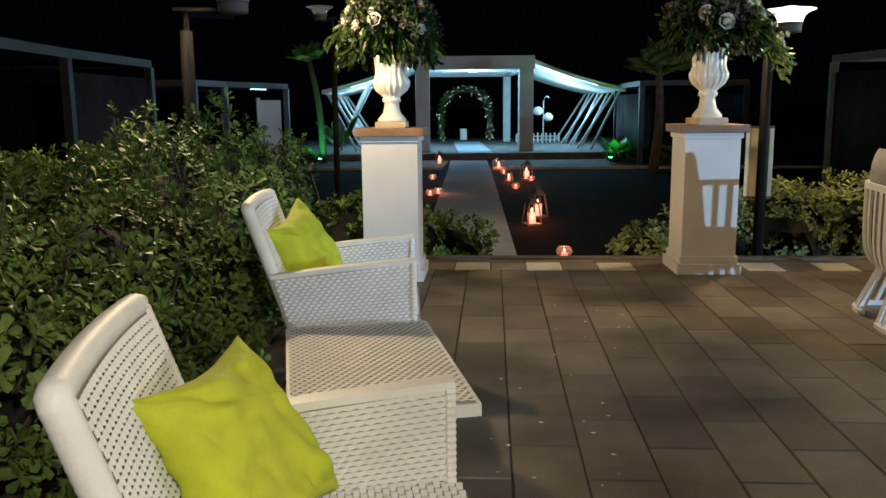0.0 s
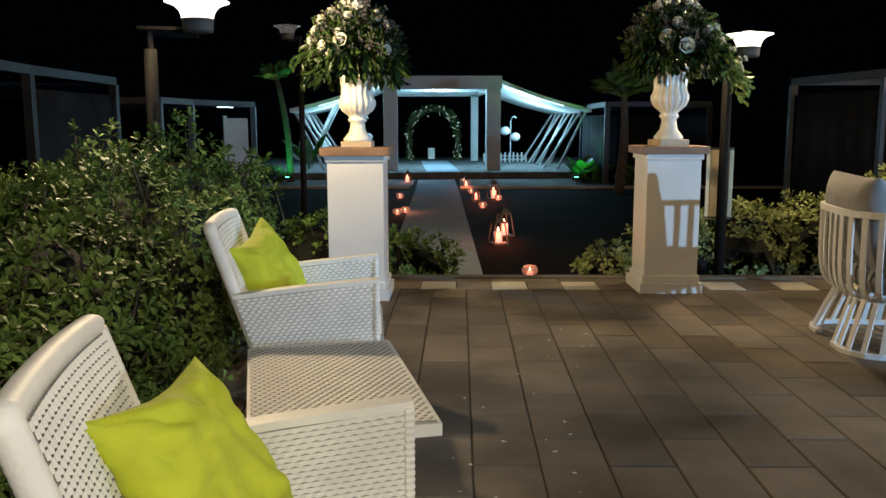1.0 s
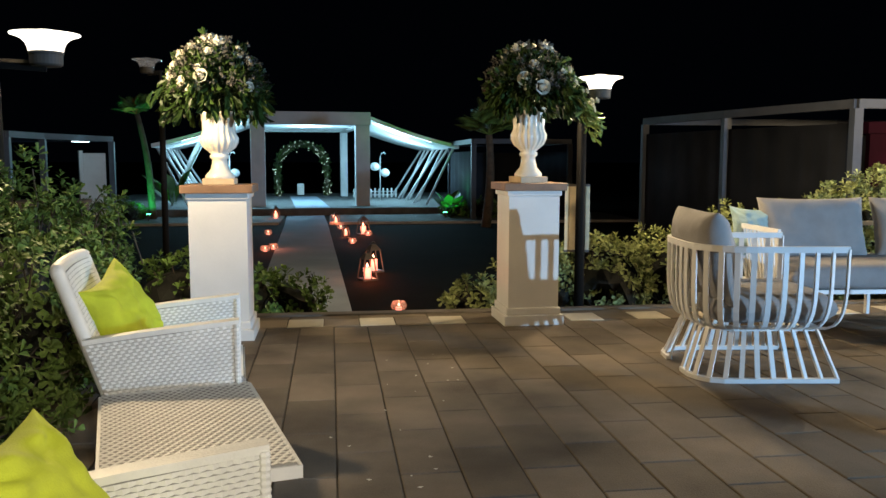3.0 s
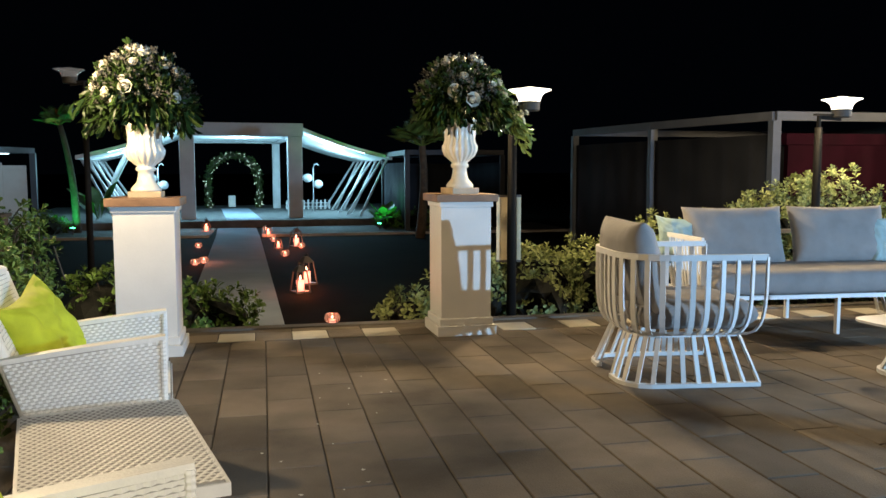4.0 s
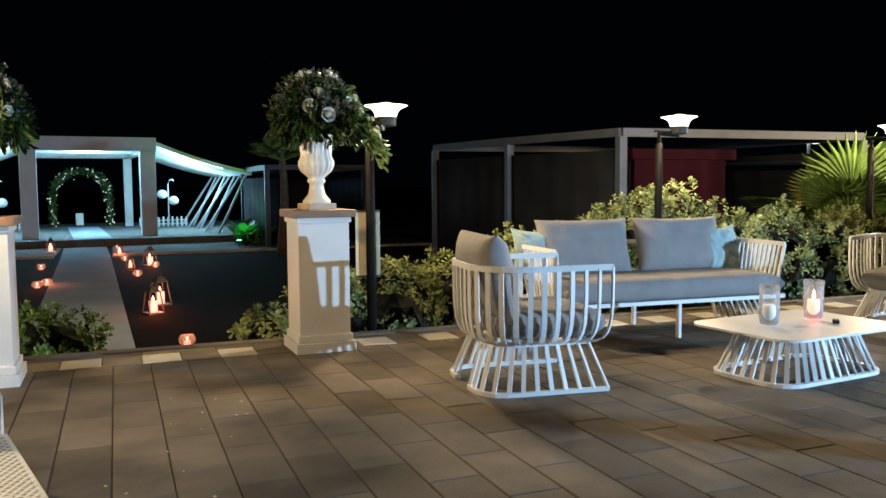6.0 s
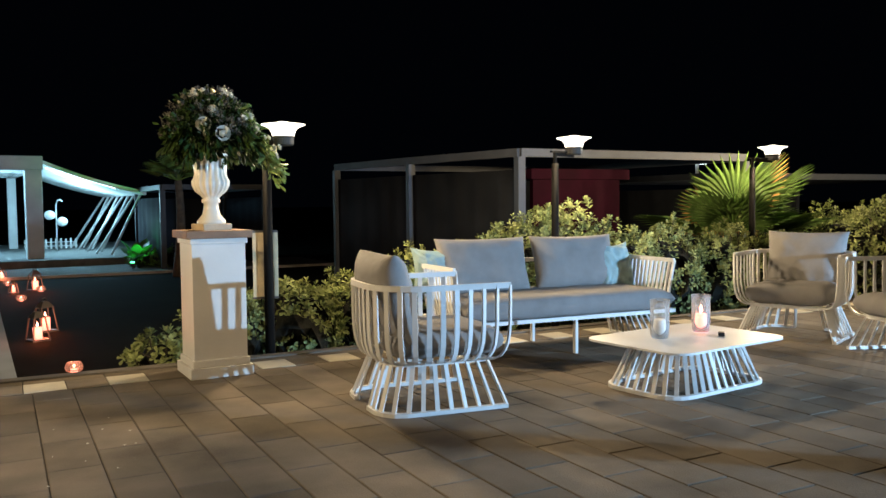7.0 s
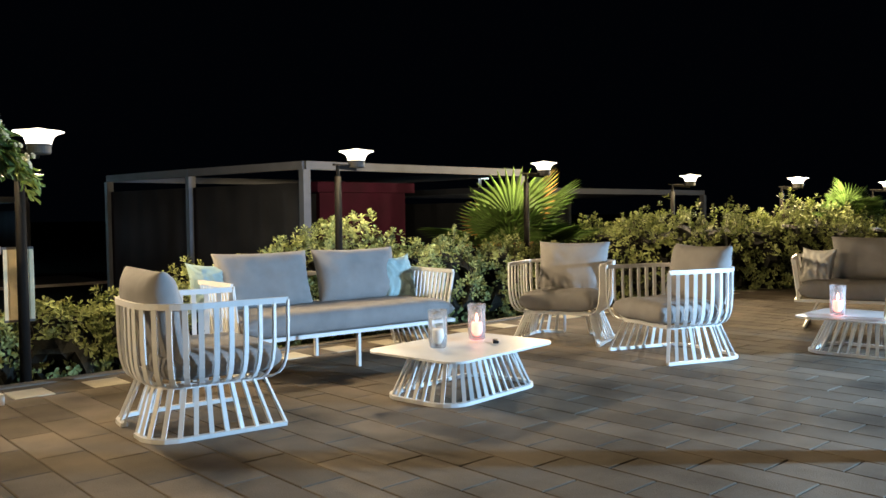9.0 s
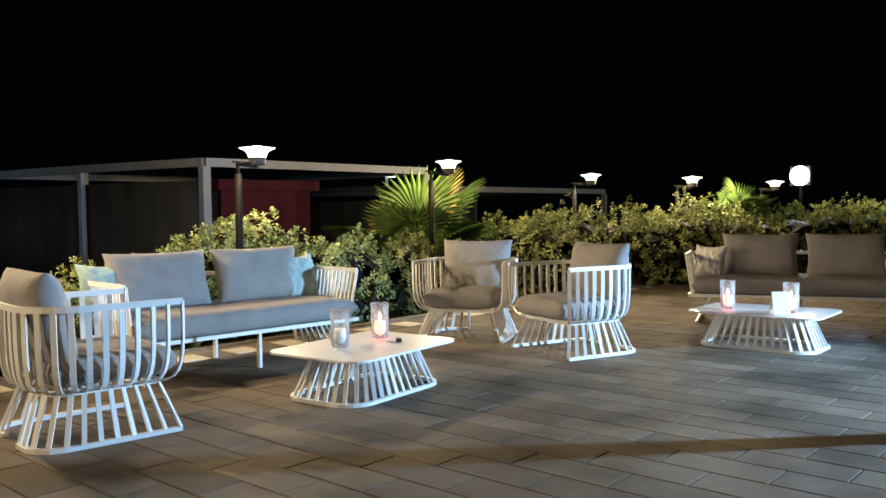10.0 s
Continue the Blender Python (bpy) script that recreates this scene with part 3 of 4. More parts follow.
def slat_between(bm, top, low, wide, thick, bulge=0.0, steps=7):
    """A flat upright bar from top to low; bulge: how far it bows outwards."""
    top, low = Vector(top), Vector(low)
    mid = (top + low) / 2
    out = Vector((mid.x, mid.y, 0)).normalized()
    pts = []
    for k in range(steps + 1):
        v = k / steps
        r = v ** (1 + 40 * bulge)
        pts.append(Vector((top.x + (low.x - top.x) * r, top.y + (low.y - top.y) * r, top.z + (low.z - top.z) * (v if not bulge else math.sin(v * math.pi / 2) ** 0.8))))
    return sweep(pts, wide, thick, up=out.cross(Vector((0, 0, 1))).normalized(), bm=bm)


def slat_part(parent, name, top, low, wide, thick, bulge=0.0):
    bm = bmesh.new()
    slat_between(bm, top, low, wide, thick, bulge, 8 if bulge else 1)
    return part(name, bm, WHITE_METAL, parent)


def lounge_base(t, w, d, h, top_w, top_d, count):
    """Two slatted, flaring side frames that meet the waist ring."""
    waist = u_path(top_w, top_d, 0.16, h)
    foot = u_path(w, d, 0.17, 0.012)
    for a, b in ((0.0, 0.44), (0.56, 1.0)):
        pts = [along(foot, a + (b - a) * k / 14) for k in range(15)]
        part("foot_bar", sweep(pts, 0.024, 0.035), WHITE_METAL, t)
        for k in range(count):
            s = a + (b - a) * (k + 0.0) / (count - 1)
            slat_part(t, "base_slat", along(waist, s), along(foot, s), 0.026, 0.012)
    part("waist_bar", sweep(waist, 0.03, 0.02), WHITE_METAL, t)
    front = [(-top_w / 2, top_d / 2, h), (top_w / 2, top_d / 2, h)]
    part("front_bar", sweep(front, 0.03, 0.02), WHITE_METAL, t)


def armchair(m):
    """Faces +y of its own."""
    t = thing("lounge_armchair", "white slatted metal lounge armchair with grey cushions", "armchair", m, "lounge armchairs")
    h = 0.285
    lounge_base(t, 0.82, 0.78, h, 0.62, 0.60, 12)
    rim = u_path(0.88, 0.80, 0.30, 0.74, 8, 0.40)
    waist = u_path(0.62, 0.60, 0.20, h, 8)
    part("rim", sweep(rim, 0.034, 0.022), WHITE_METAL, t)
    count = 27
    for k in range(count):
        s = k / (count - 1)
        slat_part(t, "slat", along(rim, s), along(waist, s), 0.03, 0.012, 0.055)
    b = pillow(0.70, 0.70, 0.19, 3.0, 0.008, 16, 0.02, 7.0, 0.4)
    bmesh.ops.transform(b, matrix=pose(0, 0.06, h + 0.11, 90, 0, 0), verts=b.verts)
    part("seat_cushion", b, GREY_FABRIC, t, "grey fabric seat cushion", True)
    b = pillow(0.72, 0.54, 0.24, 8.0, 0.014, 22, 0.07, 3.8, 0.5, 0.01)
    bmesh.ops.transform(b, matrix=pose(0, -0.24, h + 0.385, 12, 0, 0), verts=b.verts)
    part("back_cushion", b, GREY_FABRIC, t, "grey fabric back cushion", True)
    return t


def facing(x, y, fx, fy, z=0.0):
    return pose(x, y, z, 0, 0, math.degrees(math.atan2(-fx, fy)))


chair_a = armchair(facing(2.48, 4.57, 0.992, -0.12))
copy_thing(chair_a, facing(6.54, 5.06, -0.92, -0.39))
copy_thing(chair_a, facing(6.48, 3.82, -0.94, 0.34))


def sofa(m, length, soft):
    """Faces +y of its own."""
    t = thing("lounge_sofa", "white slatted metal three-seat sofa with grey cushions", "sofa", m, "lounge sofas")
    w, d = length, 0.86
    frame_z = 0.29
    bm = bmesh.new()
    sweep([(-w / 2 + 0.05, d / 2 - 0.05, frame_z), (w / 2 - 0.05, d / 2 - 0.05, frame_z), (w / 2 - 0.05, -d / 2 + 0.1, frame_z), (-w / 2 + 0.05, -d / 2 + 0.1, frame_z)], 0.03, 0.03, closed=True, bm=bm)
    part("seat_frame", bm, WHITE_METAL, t)
    rim = u_path(w - 0.04, d, 0.10, 0.715, 6, 0.34)
    low = u_path(w - 0.16, d - 0.12, 0.09, frame_z, 6, 0.30)
    part("rim", sweep(rim, 0.034, 0.022), WHITE_METAL, t)
    count = 62
    for k in range(count):
        s = k / (count - 1)
        if 0.29 < s < 0.71:
            continue
        slat_part(t, "slat", along(rim, s), along(low, s), 0.045 if k in (0, count - 1) else 0.028, 0.014)
    for sx in (-1, 1):
        for k in range(9):
            f = k / 8
            slat_part(t, "base_slat", (sx * (w / 2 - 0.28), -d / 2 + 0.12 + (d - 0.2) * f, frame_z), (sx * (w / 2 - 0.14), -d / 2 + 0.03 + (d - 0.06) * f, 0.012), 0.026, 0.012)
        part("foot_bar", sweep([(sx * (w / 2 - 0.14), -d / 2 + 0.03, 0.012), (sx * (w / 2 - 0.14), d / 2 - 0.03, 0.012)], 0.024, 0.03), WHITE_METAL, t)
    for x, y in ((-0.02, d / 2 - 0.06), (-0.02, -d / 2 + 0.12)):
        part("leg", boxed(x - 0.012, y - 0.02, 0, x + 0.012, y + 0.02, frame_z), WHITE_METAL, t)
    b = pillow(w - 0.16, d - 0.06, 0.19, 1.0, 0.006, 24, 0.0, 10.0, 0.35)
    bmesh.ops.transform(b, matrix=pose(0, 0.03, frame_z + 0.105, 90, 0, 0), verts=b.verts)
    part("seat_cushion", b, GREY_FABRIC, t, "long grey fabric seat cushion", True)
    for x in soft["backs"]:
        b = pillow(soft["wide"], 0.50, 0.21, 4.0 + x, 0.012, 22, 0.075, 3.6, 0.5, 0.008)
        bmesh.ops.transform(b, matrix=pose(x, -0.24, frame_z + 0.40, 16, 0, 0), verts=b.verts)
        part("back_cushion", b, GREY_FABRIC, t, "grey fabric back cushion", True)
    return t


def scatter_cushion(m, mat, label, size=0.42, seed=1.0, cat="cushion", group=""):
    b = pillow(size, size, 0.15, seed, 0.02, 44, 0.17, fold=0.022)
    ob = new("scatter_cushion", finish("scatter_cushion", b, mat, True))
    ob.matrix_basis = m
    return tagged(ob, label, cat, group)


S1 = facing(4.26, 5.72, -0.06, -0.998)
sofa(S1, 2.14, {"backs": (0.50, -0.41), "wide": 0.86})
scatter_cushion(S1 @ pose(0.93, -0.27, 0.66, 14, 0, -16), AQUA_FABRIC, "pale aqua scatter cushion on the grey sofa", 0.42, 2.0)
scatter_cushion(S1 @ pose(-0.84, -0.22, 0.635, 16, 0, 14), AQUA_FABRIC, "pale aqua scatter cushion leaning at the sofa arm", 0.46, 5.0)
S2 = facing(9.45, 2.90, -0.93, -0.36)
sofa(S2, 2.34, {"backs": (-0.46, 0.40), "wide": 0.80})
scatter_cushion(S2 @ pose(0.93, -0.08, 0.62, 16, 0, -30), WHITE_FABRIC, "white scatter cushion leaning at the sofa arm", 0.4, 6.0)


def rounded(w, d, r, n=6):
    pts = []
    for cx, cy, a0 in ((w / 2 - r, d / 2 - r, 0), (-w / 2 + r, d / 2 - r, 90), (-w / 2 + r, -d / 2 + r, 180), (w / 2 - r, -d / 2 + r, 270)):
        for k in range(n + 1):
            a = radians(a0 + 90 * k / n)
            pts.append((cx + r * math.cos(a), cy + r * math.sin(a)))
    return pts


def coffee_table(m):
    t = thing("coffee_table", "low white coffee table on a slatted metal base", "coffee table", m, "coffee tables")
    top = bmesh.new()
    h = 0.315
    vs = [top.verts.new((x, y, h - 0.014)) for x, y in rounded(1.13, 0.83, 0.13)]
    f = top.faces.new(vs)
    r = bmesh.ops.extrude_face_region(top, geom=[f])
    bmesh.ops.translate(top, vec=(0, 0, 0.014), verts=[g for g in r["geom"] if isinstance(g, bmesh.types.BMVert)])
    part("tabletop", top, WHITE_METAL, t)
    low, high = [(x, y, 0.012) for x, y in rounded(0.98, 0.62, 0.17)], [(x, y, h - 0.02) for x, y in rounded(0.74, 0.40, 0.1)]
    part("foot_ring", sweep(low, 0.024, 0.035, closed=True), WHITE_METAL, t)
    part("top_ring", sweep(high, 0.02, 0.02, closed=True), WHITE_METAL, t)
    count = 38
    low.append(low[0])
    high.append(high[0])
    for k in range(count):
        slat_part(t, "slat", along(high, k / count), along(low, k / count), 0.026, 0.012)
    return t


T1 = pose(4.20, 4.06, 0, 0, 0, 7)
table_a = coffee_table(T1)
T2 = pose(7.66, 2.62, 0, 0, 0, -88)
copy_thing(table_a, T2)


def candle_vase(m, lit):
    m = m @ Matrix.Diagonal((1.15, 1.15, 1.4, 1))
    t = thing("candle_vase", "clear glass vase with a %s pillar candle" % ("lit" if lit else "white"), "candle holder", m, "candle vases on the tables")
    prof = [(0.045, 0.002), (0.05, 0.01), (0.056, 0.05), (0.054, 0.14), (0.058, 0.185), (0.055, 0.185), (0.051, 0.14), (0.053, 0.05), (0.047, 0.014), (0.0, 0.014)]
    v = part("glass", lathe(prof, 28), CLEAR, t, "clear glass", True)
    v.visible_shadow = False
    part("candle", lathe([(0.0, 0.014), (0.034, 0.014), (0.035, 0.085), (0.028, 0.092), (0.0, 0.088)], 20), WAX if lit else PLAIN_WAX, t, "pillar candle", True)
    if lit:
        part("flame", lathe([(0.0, 0.09), (0.011, 0.105), (0.009, 0.12), (0.0, 0.14)], 10), FLAME, t, "burning flame", True)
    return t


candle_vase(T1 @ pose(-0.18, 0.07, 0.3155), False)
candle_vase(T1 @ pose(0.26, 0.08, 0.3155), True)
candle_vase(T2 @ pose(-0.28, -0.12, 0.3155), True)
candle_vase(T2 @ pose(0.26, -0.1, 0.3155), True)
ob = new("pocket_lighter", finish("pocket_lighter", boxed(-0.035, -0.02, 0, 0.035, 0.02, 0.025, 0.006), BLACK_PLASTIC))
ob.matrix_basis = T1 @ pose(0.22, -0.12, 0.3155, 0, 0, 40)
tagged(ob, "small black object lying on the coffee table", "lighter")
t = thing("menu_holder", "white folded card menu holder on the far table", "menu holder", T2 @ pose(0.22, -0.27, 0.3155, 0, 0, 40))
part("front_panel", boxed(-0.07, -0.05, 0, 0.07, -0.046, 0.19, m=pose(0, 0, 0, -12)), WHITE_FABRIC, t)
part("back_panel", boxed(-0.07, 0.046, 0, 0.07, 0.05, 0.19, m=pose(0, 0, 0, 12)), PALE_WOOD, t)


# ---- wicker armchairs and side table ----
def weave(bm, c00, c10, c11, c01, rows, cells, depth=0.0016, fill=1.0, pinch=0.24):
    """Woven strands over a four-cornered panel: each row runs over and under the stakes, and narrows where it dives."""
    c00, c10, c11, c01 = (Vector(c) for c in (c00, c10, c11, c01))
    nrm = (c10 - c00).cross(c01 - c00).normalized()
    strands(bm, lambda u, v, off: c00.lerp(c10, u).lerp(c01.lerp(c11, u), v) + nrm * off, rows, cells, depth, fill, pinch)


def strands(bm, place, rows, cells, depth, fill, pinch):
    for r in range(rows):
        low, high = [], []
        for k in range(cells * 4 + 1):
            u = k / (cells * 4)
            over = math.cos(math.pi * (k / 2 + r))
            half = fill / 2 * (1 - pinch * (1 - over) / 2)
            low.append(bm.verts.new(place(u, (r + 0.5 - half) / rows, depth * over)))
            high.append(bm.verts.new(place(u, (r + 0.5 + half) / rows, depth * over)))
        for k in range(cells * 4):
            bm.faces.new((low[k], low[k + 1], high[k + 1], high[k]))


# solid grey backing, added so its tone gives the shade in the weave's gaps
WICKER_SHADE_BACKING = material("weave_shade_backing", (0.36, 0.355, 0.33), 0.7, vary=0.15, scale=9, fine=140, bump=0.2)


def wicker_chair(m):
    """Faces +y of its own."""
    t = thing("wicker_armchair", "white woven resin armchair with a high back", "armchair", m, "wicker armchairs")
    for sx in (-1, 1):
        x0, x1 = sx * 0.275, sx * 0.32
        lo, hi = min(x0, x1), max(x0, x1)
        LOW, HIGH, FRONT = 0.565, 0.618, 0.285
        bm = bmesh.new()
        ring = [[bm.verts.new((x, y, z)) for y, z in ((-0.09, 0.07), (FRONT - 0.005, 0.07), (FRONT - 0.005, HIGH - 0.008), (-0.25, LOW - 0.008))] for x in (lo + 0.006, hi - 0.006)]
        for q in ring:
            bm.faces.new(q)
        for k in range(4):
            bm.faces.new((ring[0][k], ring[0][(k + 1) % 4], ring[1][(k + 1) % 4], ring[1][k]))
        arm = part("arm", bm, WICKER_SHADE_BACKING, t)
        bm = bmesh.new()
        for x in (lo, hi):
            weave(bm, (x, -0.09, 0.07), (x, FRONT - 0.016, 0.07), (x, FRONT - 0.016, HIGH - 0.01), (x, -0.25, LOW - 0.01), 42, 19, 0.002, 1.0, 0.3)
        weave(bm, (lo, FRONT + 0.002, 0.07), (hi, FRONT + 0.002, 0.07), (hi, FRONT + 0.002, HIGH - 0.01), (lo, FRONT + 0.002, HIGH - 0.01), 42, 2, 0.002)
        part("weave", bm, WICKER, arm)
        for x in (lo, hi):
            wrap = [(x, FRONT - 0.006, 0.07 + (HIGH - 0.075) * k / 70) for k in range(71)]
            part("corner_wrap", tube(wrap, [0.013 if k % 2 else 0.0105 for k in range(71)], 8), WICKER, arm)
        part("arm_rail", sweep([(sx * 0.297, -0.26, LOW), (sx * 0.297, 0.0, (LOW + HIGH) / 2 + 0.002), (sx * 0.297, FRONT + 0.004, HIGH)], 0.018, 0.052), WICKER, arm)
        for y in (-0.09, 0.25):
            part("leg", boxed(sx * 0.297 - 0.02, y - 0.02, 0, sx * 0.297 + 0.02, y + 0.02, 0.08, 0.004), WICKER, t)
    # leaning back, bowed a little at the top
    def back(u, v, off):
        z = 0.16 + (0.822 - 0.16) * v
        y = -0.100 - 0.222 * v + off - 0.010 * (1 - u * u) * v
        return Vector((0.264 * u, y, z + 0.006 * (1 - u * u) * v))
    bm = bmesh.new()
    nu, nv = 8, 8
    g = {}
    for s, off in enumerate((0.0, -0.040)):
        for i in range(nu + 1):
            for j in range(nv + 1):
                g[s, i, j] = bm.verts.new(back(2 * i / nu - 1, j / nv, off))
    for s in (0, 1):
        for i in range(nu):
            for j in range(nv):
                bm.faces.new((g[s, i, j], g[s, i + 1, j], g[s, i + 1, j + 1], g[s, i, j + 1]))
    for i in range(nu):
        for j in (0, nv):
            bm.faces.new((g[0, i, j], g[0, i + 1, j], g[1, i + 1, j], g[1, i, j]))
    for j in range(nv):
        for i in (0, nu):
            bm.faces.new((g[0, i, j], g[0, i, j + 1], g[1, i, j + 1], g[1, i, j]))
    bk = part("backrest", bm, WICKER_SHADE_BACKING, t)
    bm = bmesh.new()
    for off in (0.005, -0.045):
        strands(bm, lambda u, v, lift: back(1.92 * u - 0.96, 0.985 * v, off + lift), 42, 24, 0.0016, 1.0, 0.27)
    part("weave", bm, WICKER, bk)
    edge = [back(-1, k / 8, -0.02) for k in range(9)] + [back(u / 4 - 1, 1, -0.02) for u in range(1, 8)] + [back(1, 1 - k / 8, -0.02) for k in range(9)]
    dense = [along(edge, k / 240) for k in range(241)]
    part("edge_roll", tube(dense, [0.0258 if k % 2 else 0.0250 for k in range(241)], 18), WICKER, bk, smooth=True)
    seat = part("seat", boxed(-0.275, -0.20, 0.33, 0.275, 0.30, 0.40, 0.012), WICKER_SHADE_BACKING, t)
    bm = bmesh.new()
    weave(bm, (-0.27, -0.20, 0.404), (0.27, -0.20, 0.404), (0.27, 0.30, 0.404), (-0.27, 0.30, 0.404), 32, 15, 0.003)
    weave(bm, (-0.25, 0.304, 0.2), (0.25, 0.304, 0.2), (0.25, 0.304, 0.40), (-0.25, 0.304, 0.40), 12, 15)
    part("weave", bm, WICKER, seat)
    part("apron", boxed(-0.25, 0.26, 0.17, 0.25, 0.296, 0.33), WICKER_SHADE_BACKING, t)
    return t


W1 = facing(-0.301, 1.355, 0.978, 0.208)
W2 = facing(-0.605, 3.37, 0.9945, 0.1045)
wicker = wicker_chair(W1)
copy_thing(wicker, W2)
scatter_cushion(W1 @ pose(-0.085, -0.135, 0.585, 34, 1, -24), LIME, "lime green cotton cushion leaning in the wicker chair", 0.375, 11.0, "cushion", "lime cushions")
scatter_cushion(W2 @ pose(-0.03, -0.16, 0.595, 26, 12, -12), LIME, "lime green cotton cushion leaning in the wicker chair", 0.40, 15.0, "cushion", "lime cushions")
t = thing("side_table", "low white woven resin side table between the chairs", "side table", pose(-0.381, 2.51, 0, 0, 0, 14))
top = part("tabletop", boxed(-0.25, -0.42, 0.365, 0.25, 0.46, 0.405, 0.01), WICKER_SHADE_BACKING, t)
bm = bmesh.new()
weave(bm, (-0.25, -0.42, 0.41), (0.25, -0.42, 0.41), (0.25, 0.46, 0.41), (-0.25, 0.46, 0.41), 44, 18, 0.0022, 0.94, 0.36)
part("weave", bm, WICKER, top)
part("edge_band", sweep([(x, y, 0.384) for x, y in ((-0.255, -0.425), (0.255, -0.425), (0.255, 0.465), (-0.255, 0.465))], 0.036, 0.012, closed=True), WICKER, top)
for x, y in ((-0.16, -0.3), (0.1, -0.3), (0.1, 0.36), (-0.16, 0.36)):
    part("leg", boxed(x - 0.02, y - 0.02, 0, x + 0.02, y + 0.02, 0.365, 0.004), WICKER, t)


# ---- wedding pavilion ----
PV = pose(-0.47, 23.0, 0, 0, 0, 3.9)
t = thing("pavilion", "white timber wedding pavilion lit with cool light", "pavilion", PV)
floor_bm = boxed(-6.0, -1.0, LAWN - 0.1, 6.0, 9.0, -0.06)
f = part("floor", floor_bm, GRAVEL, t, "pale gravel floor")
for x in (-1.40, 1.40):
    part("column", boxed(x - 0.19, -0.19, -0.06, x + 0.19, 0.19, 2.14, 0.01), PERGOLA_PAINT, t)
    part("back_column", boxed(x - 0.12, 5.9, -0.06, x + 0.12, 6.14, 2.14, 0.01), PERGOLA_PAINT, t)
    part("side_beam", boxed(x - 0.1, 0.195, 2.12, x + 0.1, 5.9, 2.32, 0.01), PERGOLA_PAINT, t)
part("front_beam", boxed(-1.62, -0.2, 2.142, 1.62, 0.19, 2.49, 0.01), PERGOLA_PAINT, t)
part("back_beam", boxed(-1.52, 5.9, 2.142, 1.52, 6.14, 2.36, 0.01), PERGOLA_PAINT, t)
bm = bmesh.new()
nx, ny = 10, 8
g = [[bm.verts.new((-1.29 + 2.58 * i / nx, 0.3 + 5.5 * j / ny, 2.30 - 0.16 * abs(math.sin(math.pi * j / ny * 2)) )) for j in range(ny + 1)] for i in range(nx + 1)]
for i in range(nx):
    for j in range(ny):
        bm.faces.new((g[i][j], g[i + 1][j], g[i + 1][j + 1], g[i][j + 1]))
part("roof_canvas", bm, CANVAS, t, "draped white roof canvas", True)
for sx in (-1, 1):
    bm = bmesh.new()
    n = 8
    top = [[bm.verts.new((sx * (1.62 + 2.5 * i / n), 0.0 + 6.0 * j / 4, 2.25 - 0.78 * i / n - 0.07 * math.sin(math.pi * i / n) + 0.05)) for j in range(5)] for i in range(n + 1)]
    for i in range(n):
        for j in range(4):
            bm.faces.new((top[i][j], top[i + 1][j], top[i + 1][j + 1], top[i][j + 1]))
    r = bmesh.ops.extrude_face_region(bm, geom=bm.faces[:])
    bmesh.ops.translate(bm, vec=(0, 0, 0.1), verts=[q for q in r["geom"] if isinstance(q, bmesh.types.BMVert)])
    part("side_canopy", bm, CANVAS, t, "sloping white side canopy")
    part("led_strip", boxed(-0.02, -0.02, -0.012, 1.7, 0.02, 0.012, m=Matrix.Translation((sx * 1.72, 0.05, 2.2)) @ pose(0, 0, 0, 0, 17 if sx > 0 else 163, 0)), LED, t, "cool white light strip")
    for k in range(8):
        y = 0.2 + 0.75 * k
        part("slanted_pole", tube([(sx * 4.0, y, 1.52), (sx * (3.0 if k % 2 else 3.25), y + 0.1, -0.06)], 0.035, 8), PERGOLA_PAINT, t, smooth=True)
    for k in range(5 if sx < 0 else 0):
        y = 0.5 + 0.9 * k
        part("crossing_pole", tube([(-2.75 - 0.12 * k, y, 1.86), (-3.75 - 0.1 * k, y + 0.2, -0.06)], 0.03, 8), PERGOLA_PAINT, t, smooth=True)
    lamp("canopy_light", "POINT", tuple(PV @ Vector((sx * 2.3, 0.9, 1.8))), 125, (0.36, 0.76, 1.0), 0.2)
    lamp("canopy_light", "POINT", tuple(PV @ Vector((sx * 2.9, 2.6, 1.2))), 160, (0.42, 0.82, 1.0), 0.2)
lamp("pavilion_light", "POINT", tuple(PV @ Vector((0, 1.4, 1.98))), 240, (0.40, 0.78, 1.0), 0.25)

# carpet on the pavilion floor
bm = boxed(-0.45, -1.0, -0.055, 0.45, 5.9, -0.045)
ob = structure("pavilion_carpet", bm, CARPET, "white carpet running through the pavilion to the arch", "carpet")
ob.matrix_basis = PV

# flower arch
def flower_arch(m):
    global rng
    rng = np.random.default_rng(21)
    t = thing("flower_arch", "leafy wedding arch with small white lights", "arch", m)
    path = [(-0.85, 0, 0), (-0.85, 0, 0.95)] + [(-0.85 * math.cos(math.pi * k / 14), 0, 0.95 + 0.85 * math.sin(math.pi * k / 14)) for k in range(1, 14)] + [(0.85, 0, 0.95), (0.85, 0, 0)]
    part("hoop", tube(path, 0.03, 8), DARK_METAL, t)
    n = 700
    pts = np.array([along(path, s) for s in rng.uniform(0, 1, n)]) + rng.normal(0, 0.055, (n, 3))
    V, F = leaves(pts, rng.normal(0, 1, (n, 3)), 0.09, 0.8, 0.45, 4)
    ob = new("foliage", raw("foliage", V.tolist(), F.tolist(), FOLIAGE))
    ob.parent = t
    bm = bmesh.new()
    for s in rng.uniform(0, 1, 130):
        p = Vector(along(path, s)) + Vector(rng.normal(0, 0.085, 3))
        bmesh.ops.create_icosphere(bm, subdivisions=1, radius=0.014, matrix=Matrix.Translation(p))
    tagged(part("fairy_lights", bm, FAIRY, t), "string of tiny white glowing lights", "", "", "stuff")
    return t


